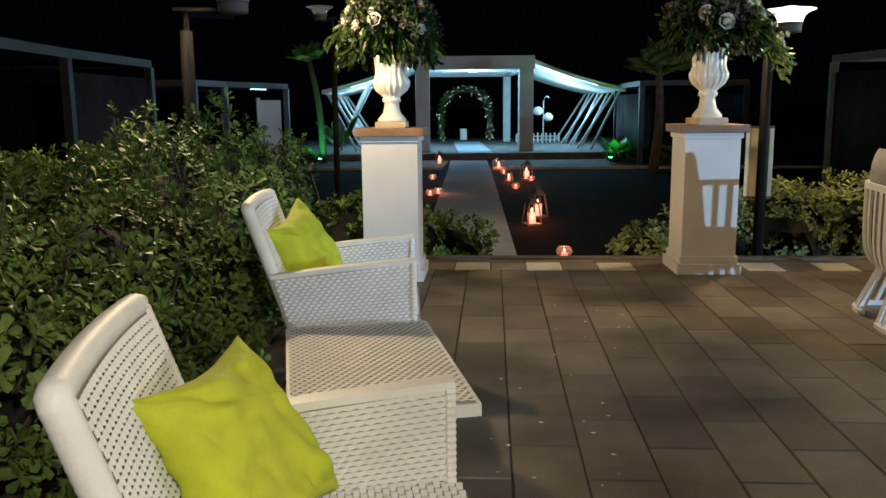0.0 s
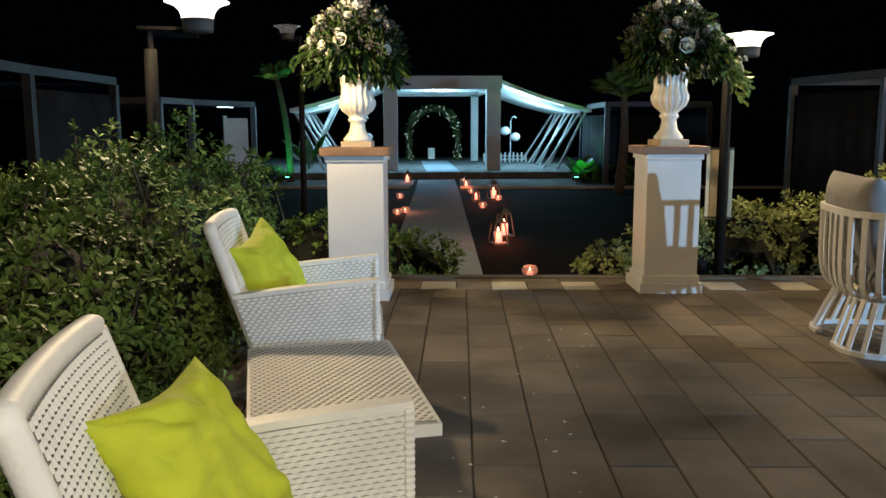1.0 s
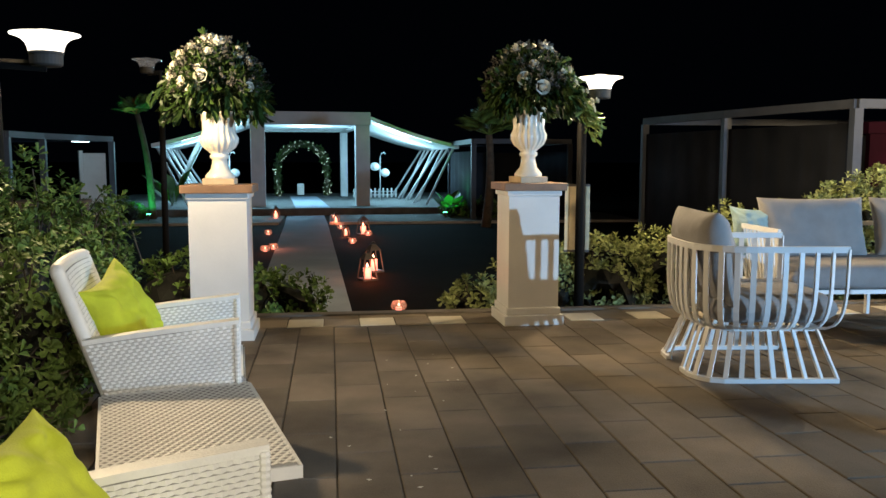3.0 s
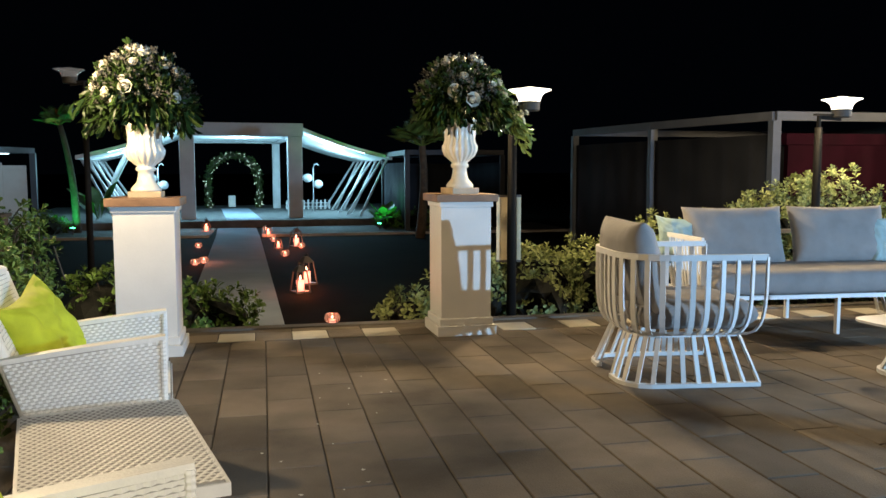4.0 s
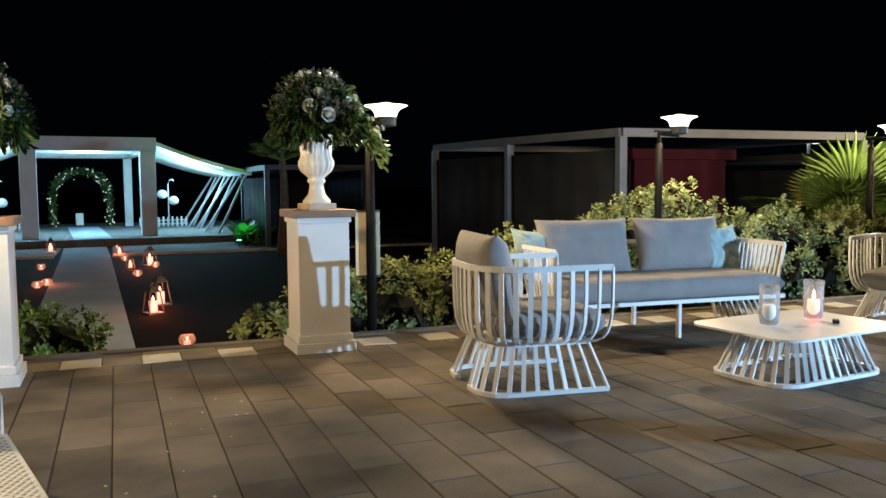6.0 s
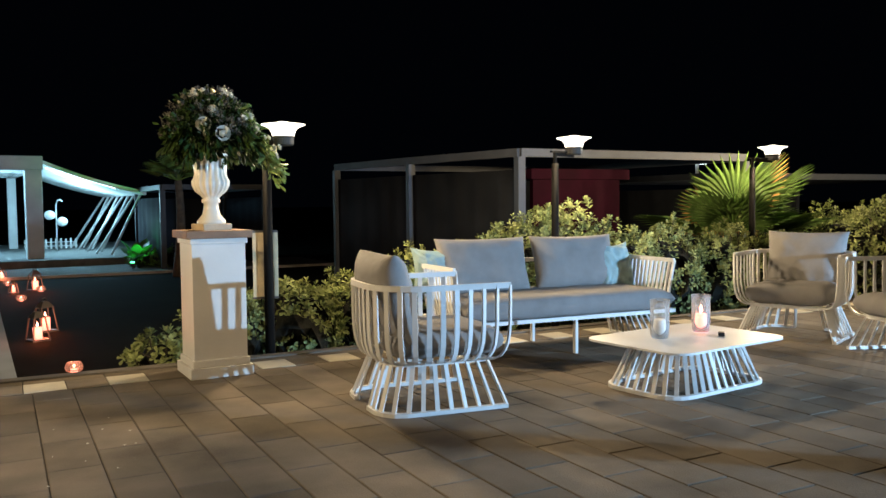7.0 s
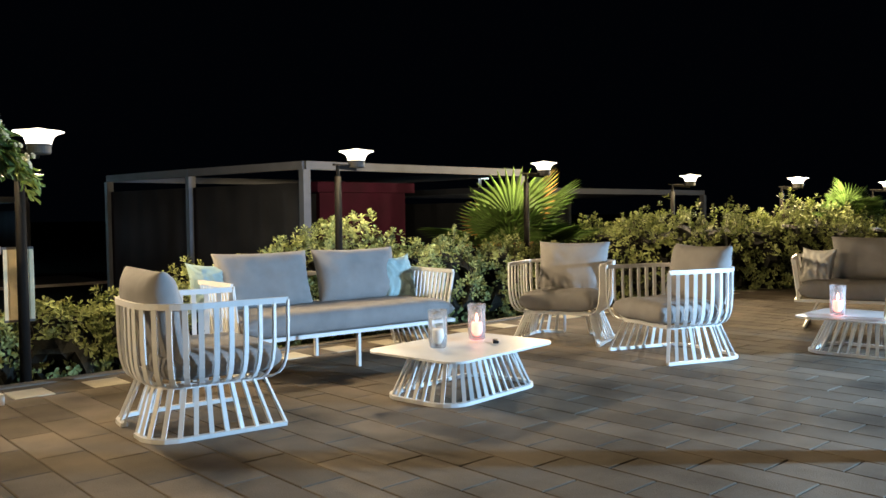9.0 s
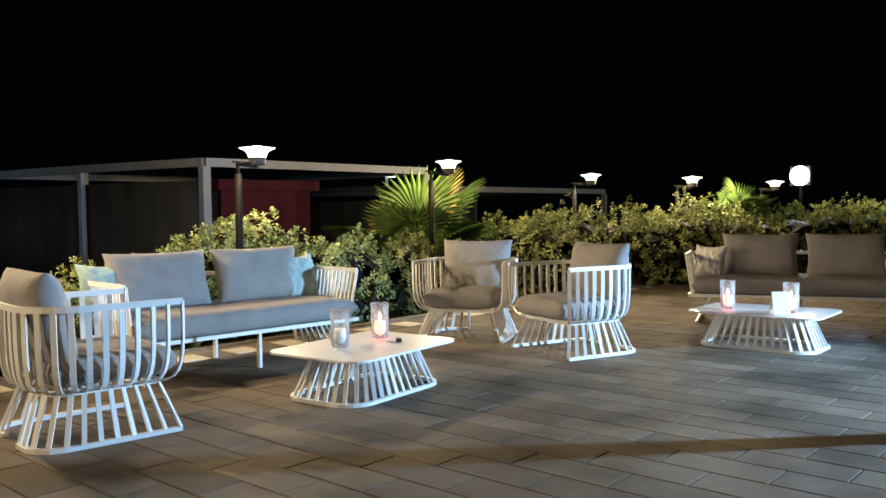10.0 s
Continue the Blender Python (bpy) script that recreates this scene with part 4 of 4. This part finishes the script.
flower_arch(PV @ pose(0, 6.6, -0.06))
ob = new("stool", finish("stool", boxed(-0.12, -0.12, 0, 0.12, 0.12, 0.4, 0.02), WHITE_PAINT))
ob.matrix_basis = PV @ pose(-0.05, 7.2, -0.045)
tagged(ob, "small white block stool standing behind the flower arch", "stool")


# ---- garden cabanas: frames of posts and beams with dark cloth walls ----
def cabana(corners, top, sheets, label, paint=GREY_BEAM):
    """corners in plan, in order; sheets: pairs of corner numbers that carry dark cloth."""
    t = thing("cabana", label, "cabana", kind="")
    for k, (x, y) in enumerate(corners):
        part("post", boxed(x - 0.06, y - 0.06, LAWN, x + 0.06, y + 0.06, top - 0.12), paint, t)
    n = len(corners)
    for k in range(n):
        a, b = Vector((*corners[k], top - 0.06)), Vector((*corners[(k + 1) % n], top - 0.06))
        part("beam", sweep([a, b], 0.12, 0.1 + 0.004 * (k % 2)), paint, t)
    for a, b in sheets:
        p, q = Vector((*corners[a], 0)), Vector((*corners[b], 0))
        d = (q - p).normalized()
        bm = bmesh.new()
        steps = 24
        side = d.cross(Vector((0, 0, 1)))
        cols = [(p + d * 0.07 + (q - p - d * 0.14) * k / steps + side * 0.012 * math.sin(k * 1.3)) for k in range(steps + 1)]
        lo = [bm.verts.new((c.x, c.y, LAWN + 0.02)) for c in cols]
        hi = [bm.verts.new((c.x, c.y, top - 0.3)) for c in cols]
        for k in range(steps):
            bm.faces.new((lo[k], lo[k + 1], hi[k + 1], hi[k]))
        r = bmesh.ops.extrude_face_region(bm, geom=bm.faces[:])
        bmesh.ops.translate(bm, vec=side * 0.012, verts=[v for v in r["geom"] if isinstance(v, bmesh.types.BMVert)])
        part("cloth_wall", bm, DARK_SHEET, t, "dark hanging cloth wall", True)
    return t


cab = cabana([(6.78, 10.0), (6.32, 12.65), (6.0, 15.3), (11.3, 15.3), (11.3, 10.0)], 2.0, ((0, 1), (1, 2), (2, 3)), "grey timber cabana frame with dark cloth walls")
part("plum_wall", boxed(8.3, 11.9, LAWN, 10.2, 12.0, 1.62), RED_WALL, cab, "plum red painted inner wall")
part("plum_lintel", boxed(8.2, 11.8, 1.622, 10.35, 12.05, 1.8), RED_WALL, cab, "plum red fascia board")
cabana([(12.2, 11.5), (12.2, 16.0), (20.0, 16.0), (20.0, 11.5)], 1.75, ((0, 1), (1, 2)), "dim timber cabana frame behind the hedge", DIM_BEAM)
cabana([(3.5, 20.0), (3.5, 24.0), (5.9, 24.0), (5.9, 20.0)], 1.72, ((0, 1), (1, 2), (2, 3)), "small grey cabana frame with dark cloth walls", DIM_BEAM)
cabana([(-5.2, 7.0), (-5.64, 11.0), (-5.75, 14.0), (-9.5, 14.0), (-9.5, 7.0)], 1.98, ((1, 2), (2, 3)), "dim grey timber cabana frame with dark cloth walls", DIM_BEAM)
cabana([(-5.9, 16.5), (-5.75, 18.0), (-5.0, 20.4), (-9.5, 22.0), (-9.5, 16.5)], 1.74, ((0, 3),), "grey timber cabana frame beside the lawn")


# ---- lanterns and candles along the aisle ----
def lantern(m, h):
    t = thing("lantern", "dark metal lantern with a burning candle on the lawn", "lantern", m, "lanterns along the aisle")
    w = h * 0.27
    part("base", boxed(-w, -w, 0, w, w, 0.02), DARK_METAL, t)
    for sx in (-1, 1):
        for sy in (-1, 1):
            part("frame_bar", tube([(sx * w * 0.92, sy * w * 0.92, 0.02), (sx * w * 0.62, sy * w * 0.62, h * 0.72)], 0.009, 6), DARK_METAL, t)
    bm = lathe([(w * 1.05, h * 0.72), (w * 1.0, h * 0.74), (w * 0.4, h * 0.9), (0.0, h * 0.92)], 4)
    bmesh.ops.rotate(bm, matrix=Matrix.Rotation(radians(45), 3, "Z"), verts=bm.verts)
    part("roof", bm, DARK_METAL, t)
    ring = [(0.03 * math.cos(a), 0, h * 0.93 + 0.03 * math.sin(a)) for a in [2 * math.pi * k / 10 for k in range(11)]]
    part("ring", tube(ring, 0.005, 6), DARK_METAL, t)
    part("candle", lathe([(0.0, 0.02), (w * 0.5, 0.02), (w * 0.5, h * 0.42), (0.0, h * 0.42)], 14), WAX, t, "glowing pillar candle", True)
    part("flame", lathe([(0.0, h * 0.425), (0.016, h * 0.48), (0.0, h * 0.6)], 8), FLAME, t, "burning flame", True)
    return t


def tea_bowl(m):
    t = thing("candle_bowl", "small glass bowl with a lit candle on the lawn", "candle holder", m, "candle bowls along the aisle")
    v = part("glass", lathe([(0.03, 0.002), (0.07, 0.03), (0.078, 0.06), (0.06, 0.1), (0.055, 0.1), (0.072, 0.06), (0.065, 0.033), (0.0, 0.012)], 20), CLEAR, t, "clear glass", True)
    v.visible_shadow = False
    part("candle", lathe([(0.0, 0.014), (0.03, 0.014), (0.03, 0.04), (0.0, 0.04)], 14), WAX, t, "glowing candle", True)
    part("flame", lathe([(0.0, 0.05), (0.012, 0.065), (0.0, 0.09)], 8), FLAME, t, "burning flame", True)
    return t


for x, y, h in ((0.49, 10.12, 0.36), (0.60, 10.85, 0.40), (0.68, 16.35, 0.40), (0.33, 16.0, 0.24), (0.16, 19.0, 0.30), (-1.3, 20.9, 0.34)):
    lantern(pose(x, y, LAWN, 0, 0, 20 + 9 * h), h)
    lamp("candle_light", "POINT", (x, y - 0.14, LAWN + h * 0.35), 4.5, (1.0, 0.22, 0.10), 0.05)
for x, y in ((0.70, 7.94), (0.76, 16.0), (0.42, 14.5), (0.12, 21.0), (-0.99, 13.4), (-0.88, 13.7), (-1.16, 16.4), (0.26, 17.6)):
    tea_bowl(pose(x, y, LAWN))
    lamp("candle_light", "POINT", (x, y - 0.02, LAWN + 0.16), 2.6, (1.0, 0.22, 0.10), 0.03)


# ---- palms, large-leaved plants and green garden spots ----
def fan_palm(name, m, height, fronds, reach, seed, label, dry=0, trunk=0.07):
    rnd = random.Random(seed)
    t = thing(name, label, "palm", m)
    if height > 0.05:
        bend = [(0.12 * math.sin(2.5 * k / 8) * height * 0.4, 0, height * k / 8) for k in range(9)]
        part("trunk", tube(bend, [trunk * (1.25 - 0.45 * k / 8) for k in range(9)], 10), BARK, t, smooth=True)
        crown = Vector(bend[-1])
    else:
        crown = Vector((0, 0, 0.05))
    for i in range(fronds):
        a, e = rnd.uniform(0, 2 * math.pi), rnd.uniform(0.3, 1.4)
        d = Vector((math.cos(a) * math.cos(e), math.sin(a) * math.cos(e), math.sin(e)))
        side = d.cross(Vector((0, 0, 1))).normalized()
        nrm = side.cross(d)
        L = reach * rnd.uniform(0.75, 1.1)
        hub = crown + d * L * 0.45
        bm = bmesh.new()
        tube([crown, hub], 0.011, 5, bm)
        for k in range(23):
            th = radians(-88 + 176 * k / 22)
            v = (d * math.cos(th) + side * math.sin(th)).normalized()
            b = (side * math.cos(th) - d * math.sin(th)).normalized()
            ll = L * 0.55 * (0.72 + 0.28 * math.cos(th))
            w = 0.020 * reach / 0.8
            p0, p1 = hub, hub + v * ll * 0.55 + nrm * ll * 0.06
            p2 = hub + v * ll + nrm * ll * (-0.1)
            q = [bm.verts.new(x) for x in (p0, p1 + b * w, p2, p1 - b * w)]
            c = bm.verts.new(p1 - nrm * w * 0.6)
            for x, y in ((0, 1), (1, 2), (2, 3), (3, 0)):
                bm.faces.new((q[x], q[y], c))
        part("frond", bm, DRY_LEAF if i < dry else PALM, t, "dry brown fan leaf" if i < dry else "")
    return t


fan_palm("fan_palm", pose(9.45, 8.5, 0.1), 0.38, 24, 1.55, 4, "broad fan palm with green and dry leaves behind the hedge", 5, 0.1)
fan_palm("fan_palm", pose(15.5, 6.0, 0.2), 0.78, 22, 0.8, 6, "fan palm growing above the far hedge", 0, 0.1)
fan_palm("palm_tree", pose(-4.25, 21.0, LAWN, 0, -8, 0), 2.55, 20, 0.58, 8, "slender leaning palm tree beside the pavilion", 2, 0.075)
fan_palm("palm_tree", pose(3.4, 17.8, LAWN), 2.0, 26, 0.9, 9, "dark palm tree beside the lawn", 0, 0.09)


def broad_plant(m, seed, label, n=9, h=1.0):
    rnd = random.Random(seed)
    t = thing("broad_leaf_plant", label, "plant", m)
    for i in range(n):
        a, e = rnd.uniform(0, 2 * math.pi), rnd.uniform(0.7, 1.4)
        d = Vector((math.cos(a) * math.cos(e), math.sin(a) * math.cos(e), math.sin(e)))
        side = d.cross(Vector((0, 0, 1))).normalized()
        L = h * rnd.uniform(0.6, 1.1)
        bm = bmesh.new()
        rows = []
        for k in range(8):
            f = k / 7
            c = d * L * (0.1 + 0.9 * f) + Vector((d.x, d.y, -0.4)) * 0.35 * L * f * f
            w = 0.16 * h * math.sin(math.pi * min(1, max(0.03, (f - 0.2) / 0.8))) if f > 0.25 else 0.012
            rows.append([bm.verts.new(c + side * w * s + Vector((0, 0, 0.25 * w * abs(s)))) for s in (-1, 0, 1)])
        for r0, r1 in zip(rows, rows[1:]):
            for k in (0, 1):
                bm.faces.new((r0[k], r0[k + 1], r1[k + 1], r1[k]))
        part("leaf", bm, PALM, t, smooth=True)
    return t


broad_plant(pose(-3.95, 22.2, -0.06), 2, "broad green leaves lit by a green spot", 9, 1.3)
broad_plant(pose(3.1, 21.3, LAWN), 3, "broad green leaves lit by a green spot", 11, 0.85)
for x, y in ((-4.2, 20.3), (2.85, 20.3)):
    t = thing("garden_spot", "small green glowing garden spotlight on the lawn", "spotlight", pose(x, y, LAWN), "green garden spots")
    part("spike", tube([(0, 0, 0), (0, 0, 0.12)], 0.012, 6), DARK_METAL, t)
    part("housing", lathe([(0.0, 0.1), (0.04, 0.1), (0.055, 0.17), (0.0, 0.17)], 14), DARK_METAL, t)
    part("lens", lathe([(0.0, 0.172), (0.05, 0.172), (0.046, 0.185), (0.0, 0.19)], 14), GREEN_LENS, t, "glowing green lens", True)
    lamp("green_light", "SPOT", (x, y, LAWN + 0.2), 170, (0.03, 1.0, 0.25), 0.05, (x + (0.2 if x > 0 else -0.15), y + 1.0, 0.95), 95, 0.6)
hedge("shrub", "low plants around the green garden spot", [(3.3, 21.1, -0.1, 0.5, 0.4, 0.3), (4.0, 20.8, -0.05, 0.6, 0.5, 0.32)], SHRUB, 31, 300, 0.09, "shrub")
hedge("shrub", "low plants beside the pavilion", [(-4.9, 20.9, -0.1, 0.5, 0.4, 0.35), (-5.1, 17.4, 0.0, 0.7, 0.5, 0.5)], SHRUB, 32, 300, 0.09, "shrub")

# unseen square post at the open side of the terrace, between the floodlight and the seats
t = thing("terrace_post", "slim square post added out of view for its shadow", "post", pose(5.69, 0.44, 0, 0, 0, 45))
# added for the band of shadow it casts across the paving
part("shaft", boxed(-0.075, -0.075, 0, 0.075, 0.075, 2.6, 0.006), GREY_BEAM, t)
part("foot_plate", boxed(-0.11, -0.11, 0, 0.11, 0.11, 0.012), DARK_METAL, t)

# distant floodlight on a mast
t = thing("flood_mast", "tall mast with a glaring white floodlight", "floodlight", pose(24.0, 7.69, LAWN))
part("mast", tube([(0, 0, 0), (0, 0, 2.1)], 0.05, 10), POST_PAINT, t)
part("housing", boxed(-0.1, -0.27, 2.04, 0.1, 0.27, 2.58, 0.02), DARK_METAL, t)
part("lens", lathe([(0.0, 0), (0.26, 0), (0.24, 0.03), (0.0, 0.04)], 28), FLOOD_LENS, t, "glaring lens", True).matrix_basis = pose(-0.105, 0, 2.31, 0, -90, 0)

# notice board hung on the lamp post
t = thing("sign_board", "pale wooden notice board hung on the lamp post", "sign", pose(2.09, 6.685, 0.0, 0, 0, -6))
part("board", boxed(-0.10, -0.01, 0.47, 0.10, 0.012, 1.0, 0.003), BOARD_WOOD, t)
for x in (-0.088, 0.088):
    part("frame_stile", boxed(x - 0.016, -0.016, 0.47, x + 0.016, -0.0105, 1.0, 0.002), BOARD_WOOD, t)
part("frame_top", boxed(-0.105, -0.014, 1.0, 0.105, 0.016, 1.018), DARK_METAL, t)
part("frame_foot", boxed(-0.105, -0.014, 0.452, 0.105, 0.016, 0.47), DARK_METAL, t)

# dark timber planter box and pale panels by the far cabana
t = thing("planter_box", "dark brown timber planter box behind the hedge", "planter", pose(-3.05, 9.5, LAWN, 0, 0, 4))
part("box_wall", boxed(-0.42, -0.3, 0, 0.42, 0.3, 0.98, 0.01), BARK, t)
part("box_rim", boxed(-0.45, -0.33, 0.98, 0.45, 0.33, 1.02, 0.006), BARK, t)
t = thing("door_panel", "pale standing door panel beside the far cabana", "door", pose(-5.35, 20.2, LAWN, 0, 0, 30))
part("leaf", boxed(-0.25, -0.03, 0, 0.25, 0.03, 1.6, 0.008), PERGOLA_PAINT, t)
part("frame", boxed(-0.34, -0.05, 0, -0.255, 0.05, 1.66, 0.006), PERGOLA_PAINT, t)

# balloon-like white globes on curled stands at the sides of the pavilion
for sx in (-1, 1):
    t = thing("globe_stand", "white curled metal stand with hanging paper globes", "stand", PV @ pose(sx * 2.3, 3.2, -0.06))
    part("stem", tube([(0, 0, 0), (0, 0, 1.35), (0.05, 0, 1.47), (0.12, 0, 1.5), (0.17, 0, 1.44)], 0.018, 8), PERGOLA_PAINT, t, smooth=True)
    for x, z in ((0.15, 0.86), (-0.17, 1.05)):
        g = bmesh.new()
        bmesh.ops.create_uvsphere(g, u_segments=14, v_segments=10, radius=0.15, matrix=Matrix.Translation((x, 0, z)) @ Matrix.Diagonal((1, 1, 0.9, 1)))
        part("globe", g, PERGOLA_PAINT, t, "round white paper globe", True)

# low white picket fences under the side canopies
for sx in (-1, 1):
    t = thing("picket_fence", "low white painted picket fence under the canopy", "fence", PV @ pose(sx * 2.35, 5.0, -0.06), "picket fences at the pavilion")
    for z in (0.07, 0.19):
        part("rail", boxed(-0.75, -0.012, z, 0.75, 0.012, z + 0.03), PERGOLA_PAINT, t)
    for k in range(11):
        x = -0.7 + 0.14 * k
        part("picket", boxed(x - 0.028, -0.032, 0.0, x + 0.028, -0.014, 0.30 + 0.02 * (k % 2), 0.004), PERGOLA_PAINT, t)

# cool light fixed under the beam of the far left cabana
t = thing("beam_light", "cool white light bar fixed under a cabana beam", "light", pose(-5.35, 19.2, 1.60, 0, 0, 70))
part("housing", boxed(-0.3, -0.03, 0, 0.3, 0.03, 0.02), DARK_METAL, t)
part("diffuser", boxed(-0.28, -0.022, -0.014, 0.28, 0.022, -0.001), LED, t, "glowing cool white diffuser")
lamp("beam_lamp", "POINT", (-5.3, 19.15, 1.45), 6, (0.36, 0.85, 1.0), 0.1)

# distant white street lamp past the cabana
t = thing("street_lamp", "distant street lamp with cool white light", "street lamp", pose(24.0, 23.8, LAWN))
part("mast", tube([(0, 0, 0), (0, 0, 2.9)], 0.06, 8), PERGOLA_PAINT, t)
part("head", boxed(-0.35, -0.12, 2.9, 0.45, 0.12, 3.02, 0.02), DARK_METAL, t)
part("lens", boxed(-0.25, -0.09, 2.875, 0.4, 0.09, 2.898), LED, t, "glowing cool white lens")


# ---- paving: running courses of stone slabs, and a row of pale insets ----
LONG, SHORT, GAP = 0.53, 0.2435, 0.0065


def slab_mesh(name, w, d, mat, h=0.05):
    me_bm = bmesh.new()
    c = 0.004
    pts = lambda e, z: [me_bm.verts.new((sx * (w / 2 - e), sy * (d / 2 - e), z)) for sx, sy in ((-1, -1), (1, -1), (1, 1), (-1, 1))]
    a, b, d_ = pts(0, -h), pts(0, -c), pts(c, 0)
    for lo, hi in ((a, b), (b, d_)):
        for k in range(4):
            me_bm.faces.new((lo[k], lo[(k + 1) % 4], hi[(k + 1) % 4], hi[k]))
    me_bm.faces.new(d_)
    return finish(name, me_bm, mat)


paving = tagged(new("pavement"), "grey brown stone slab paving of the terrace", "pavement", "", "structure")
slab = slab_mesh("slab", SHORT - GAP, LONG - GAP, PAVING)
rest_v, rest_f = [], []
rnd = random.Random(5)
near = 0
START = EDGE - 0.46
for col in range(-28, 108):
    x = 0.07 + SHORT * (col - 0.5)
    for row in range(0, 28):
        y = START - LONG * (row + (0.5 if col % 2 else 0.0))
        lo, hi = y - LONG / 2, y + LONG / 2
        hi = min(hi, START + 0.035)
        if hi - lo < 0.05 or lo < -7.5:
            continue
        z = rnd.uniform(-0.0006, 0.0004)
        if -0.7 < x < 4.6 and 2.0 < y < 6.4 and near < 300 and hi - lo > LONG - 0.01:
            ob = new("slab", slab)
            ob.parent = paving
            ob.matrix_basis = pose(x, y, z, rnd.uniform(-0.08, 0.08), rnd.uniform(-0.12, 0.12), 0)
            near += 1
        else:
            w, c = (SHORT - GAP) / 2, 0.004
            mid, d = (lo + hi) / 2, (hi - lo - GAP) / 2
            k = len(rest_v)
            for e, zz in ((0, -0.05), (0, z - c), (c, z)):
                rest_v += [(x + sx * (w - e), mid + sy * (d - e), zz) for sx, sy in ((-1, -1), (1, -1), (1, 1), (-1, 1))]
            for q in (0, 4):
                rest_f += [(k + q + i, k + q + (i + 1) % 4, k + q + 4 + (i + 1) % 4, k + q + 4 + i) for i in range(4)]
            rest_f.append((k + 8, k + 9, k + 10, k + 11))
ob = new("slab_field", raw("slab_field", rest_v, rest_f, PAVING_FAR))
ob.parent = paving
tagged(ob, "", "", "", "stuff")
inset_a = slab_mesh("pale_inset", 0.262, 0.29, PALE_STONE)
inset_b = slab_mesh("border_slab", 0.262, 0.29, PAVING)
for k in range(-14, 60):
    x = -0.14 + 0.2675 * k
    ob = new("pale_inset" if k % 2 == 0 else "border_slab", inset_a if k % 2 == 0 else inset_b)
    ob.parent = paving
    ob.matrix_basis = pose(x, EDGE - 0.27, 0, 0, 0, 0)
for k in range(-7, 30):
    ob = new("edge_slab", slab_mesh("edge_slab", LONG - GAP, 0.112, PAVING) if k == -7 else bpy.data.meshes["edge_slab"])
    ob.parent = paving
    ob.matrix_basis = pose(k * LONG, EDGE - 0.062, 0)

# ---- fallen petals on the paving ----
petals = thing("fallen_petals", "small white petals scattered on the paving", "petals", kind="stuff")
rnd = random.Random(8)
bm = bmesh.new()
for k in range(26):
    cx, cy = (0.25, 2.9) if k < 16 else (0.6, 4.4)
    x, y, a = rnd.gauss(cx, 0.16), rnd.gauss(cy, 0.4), rnd.uniform(0, 6.3)
    r = rnd.uniform(0.004, 0.01)
    vs = [bm.verts.new((x + r * math.cos(a + q) * (1.5 if i % 2 else 0.8), y + r * math.sin(a + q), 0.004 + 0.003 * (i % 2))) for i, q in enumerate((0, 1.2, 2.4, 3.6, 4.8))]
    bm.faces.new(vs)
part("petal_scatter", bm, PETAL, petals)
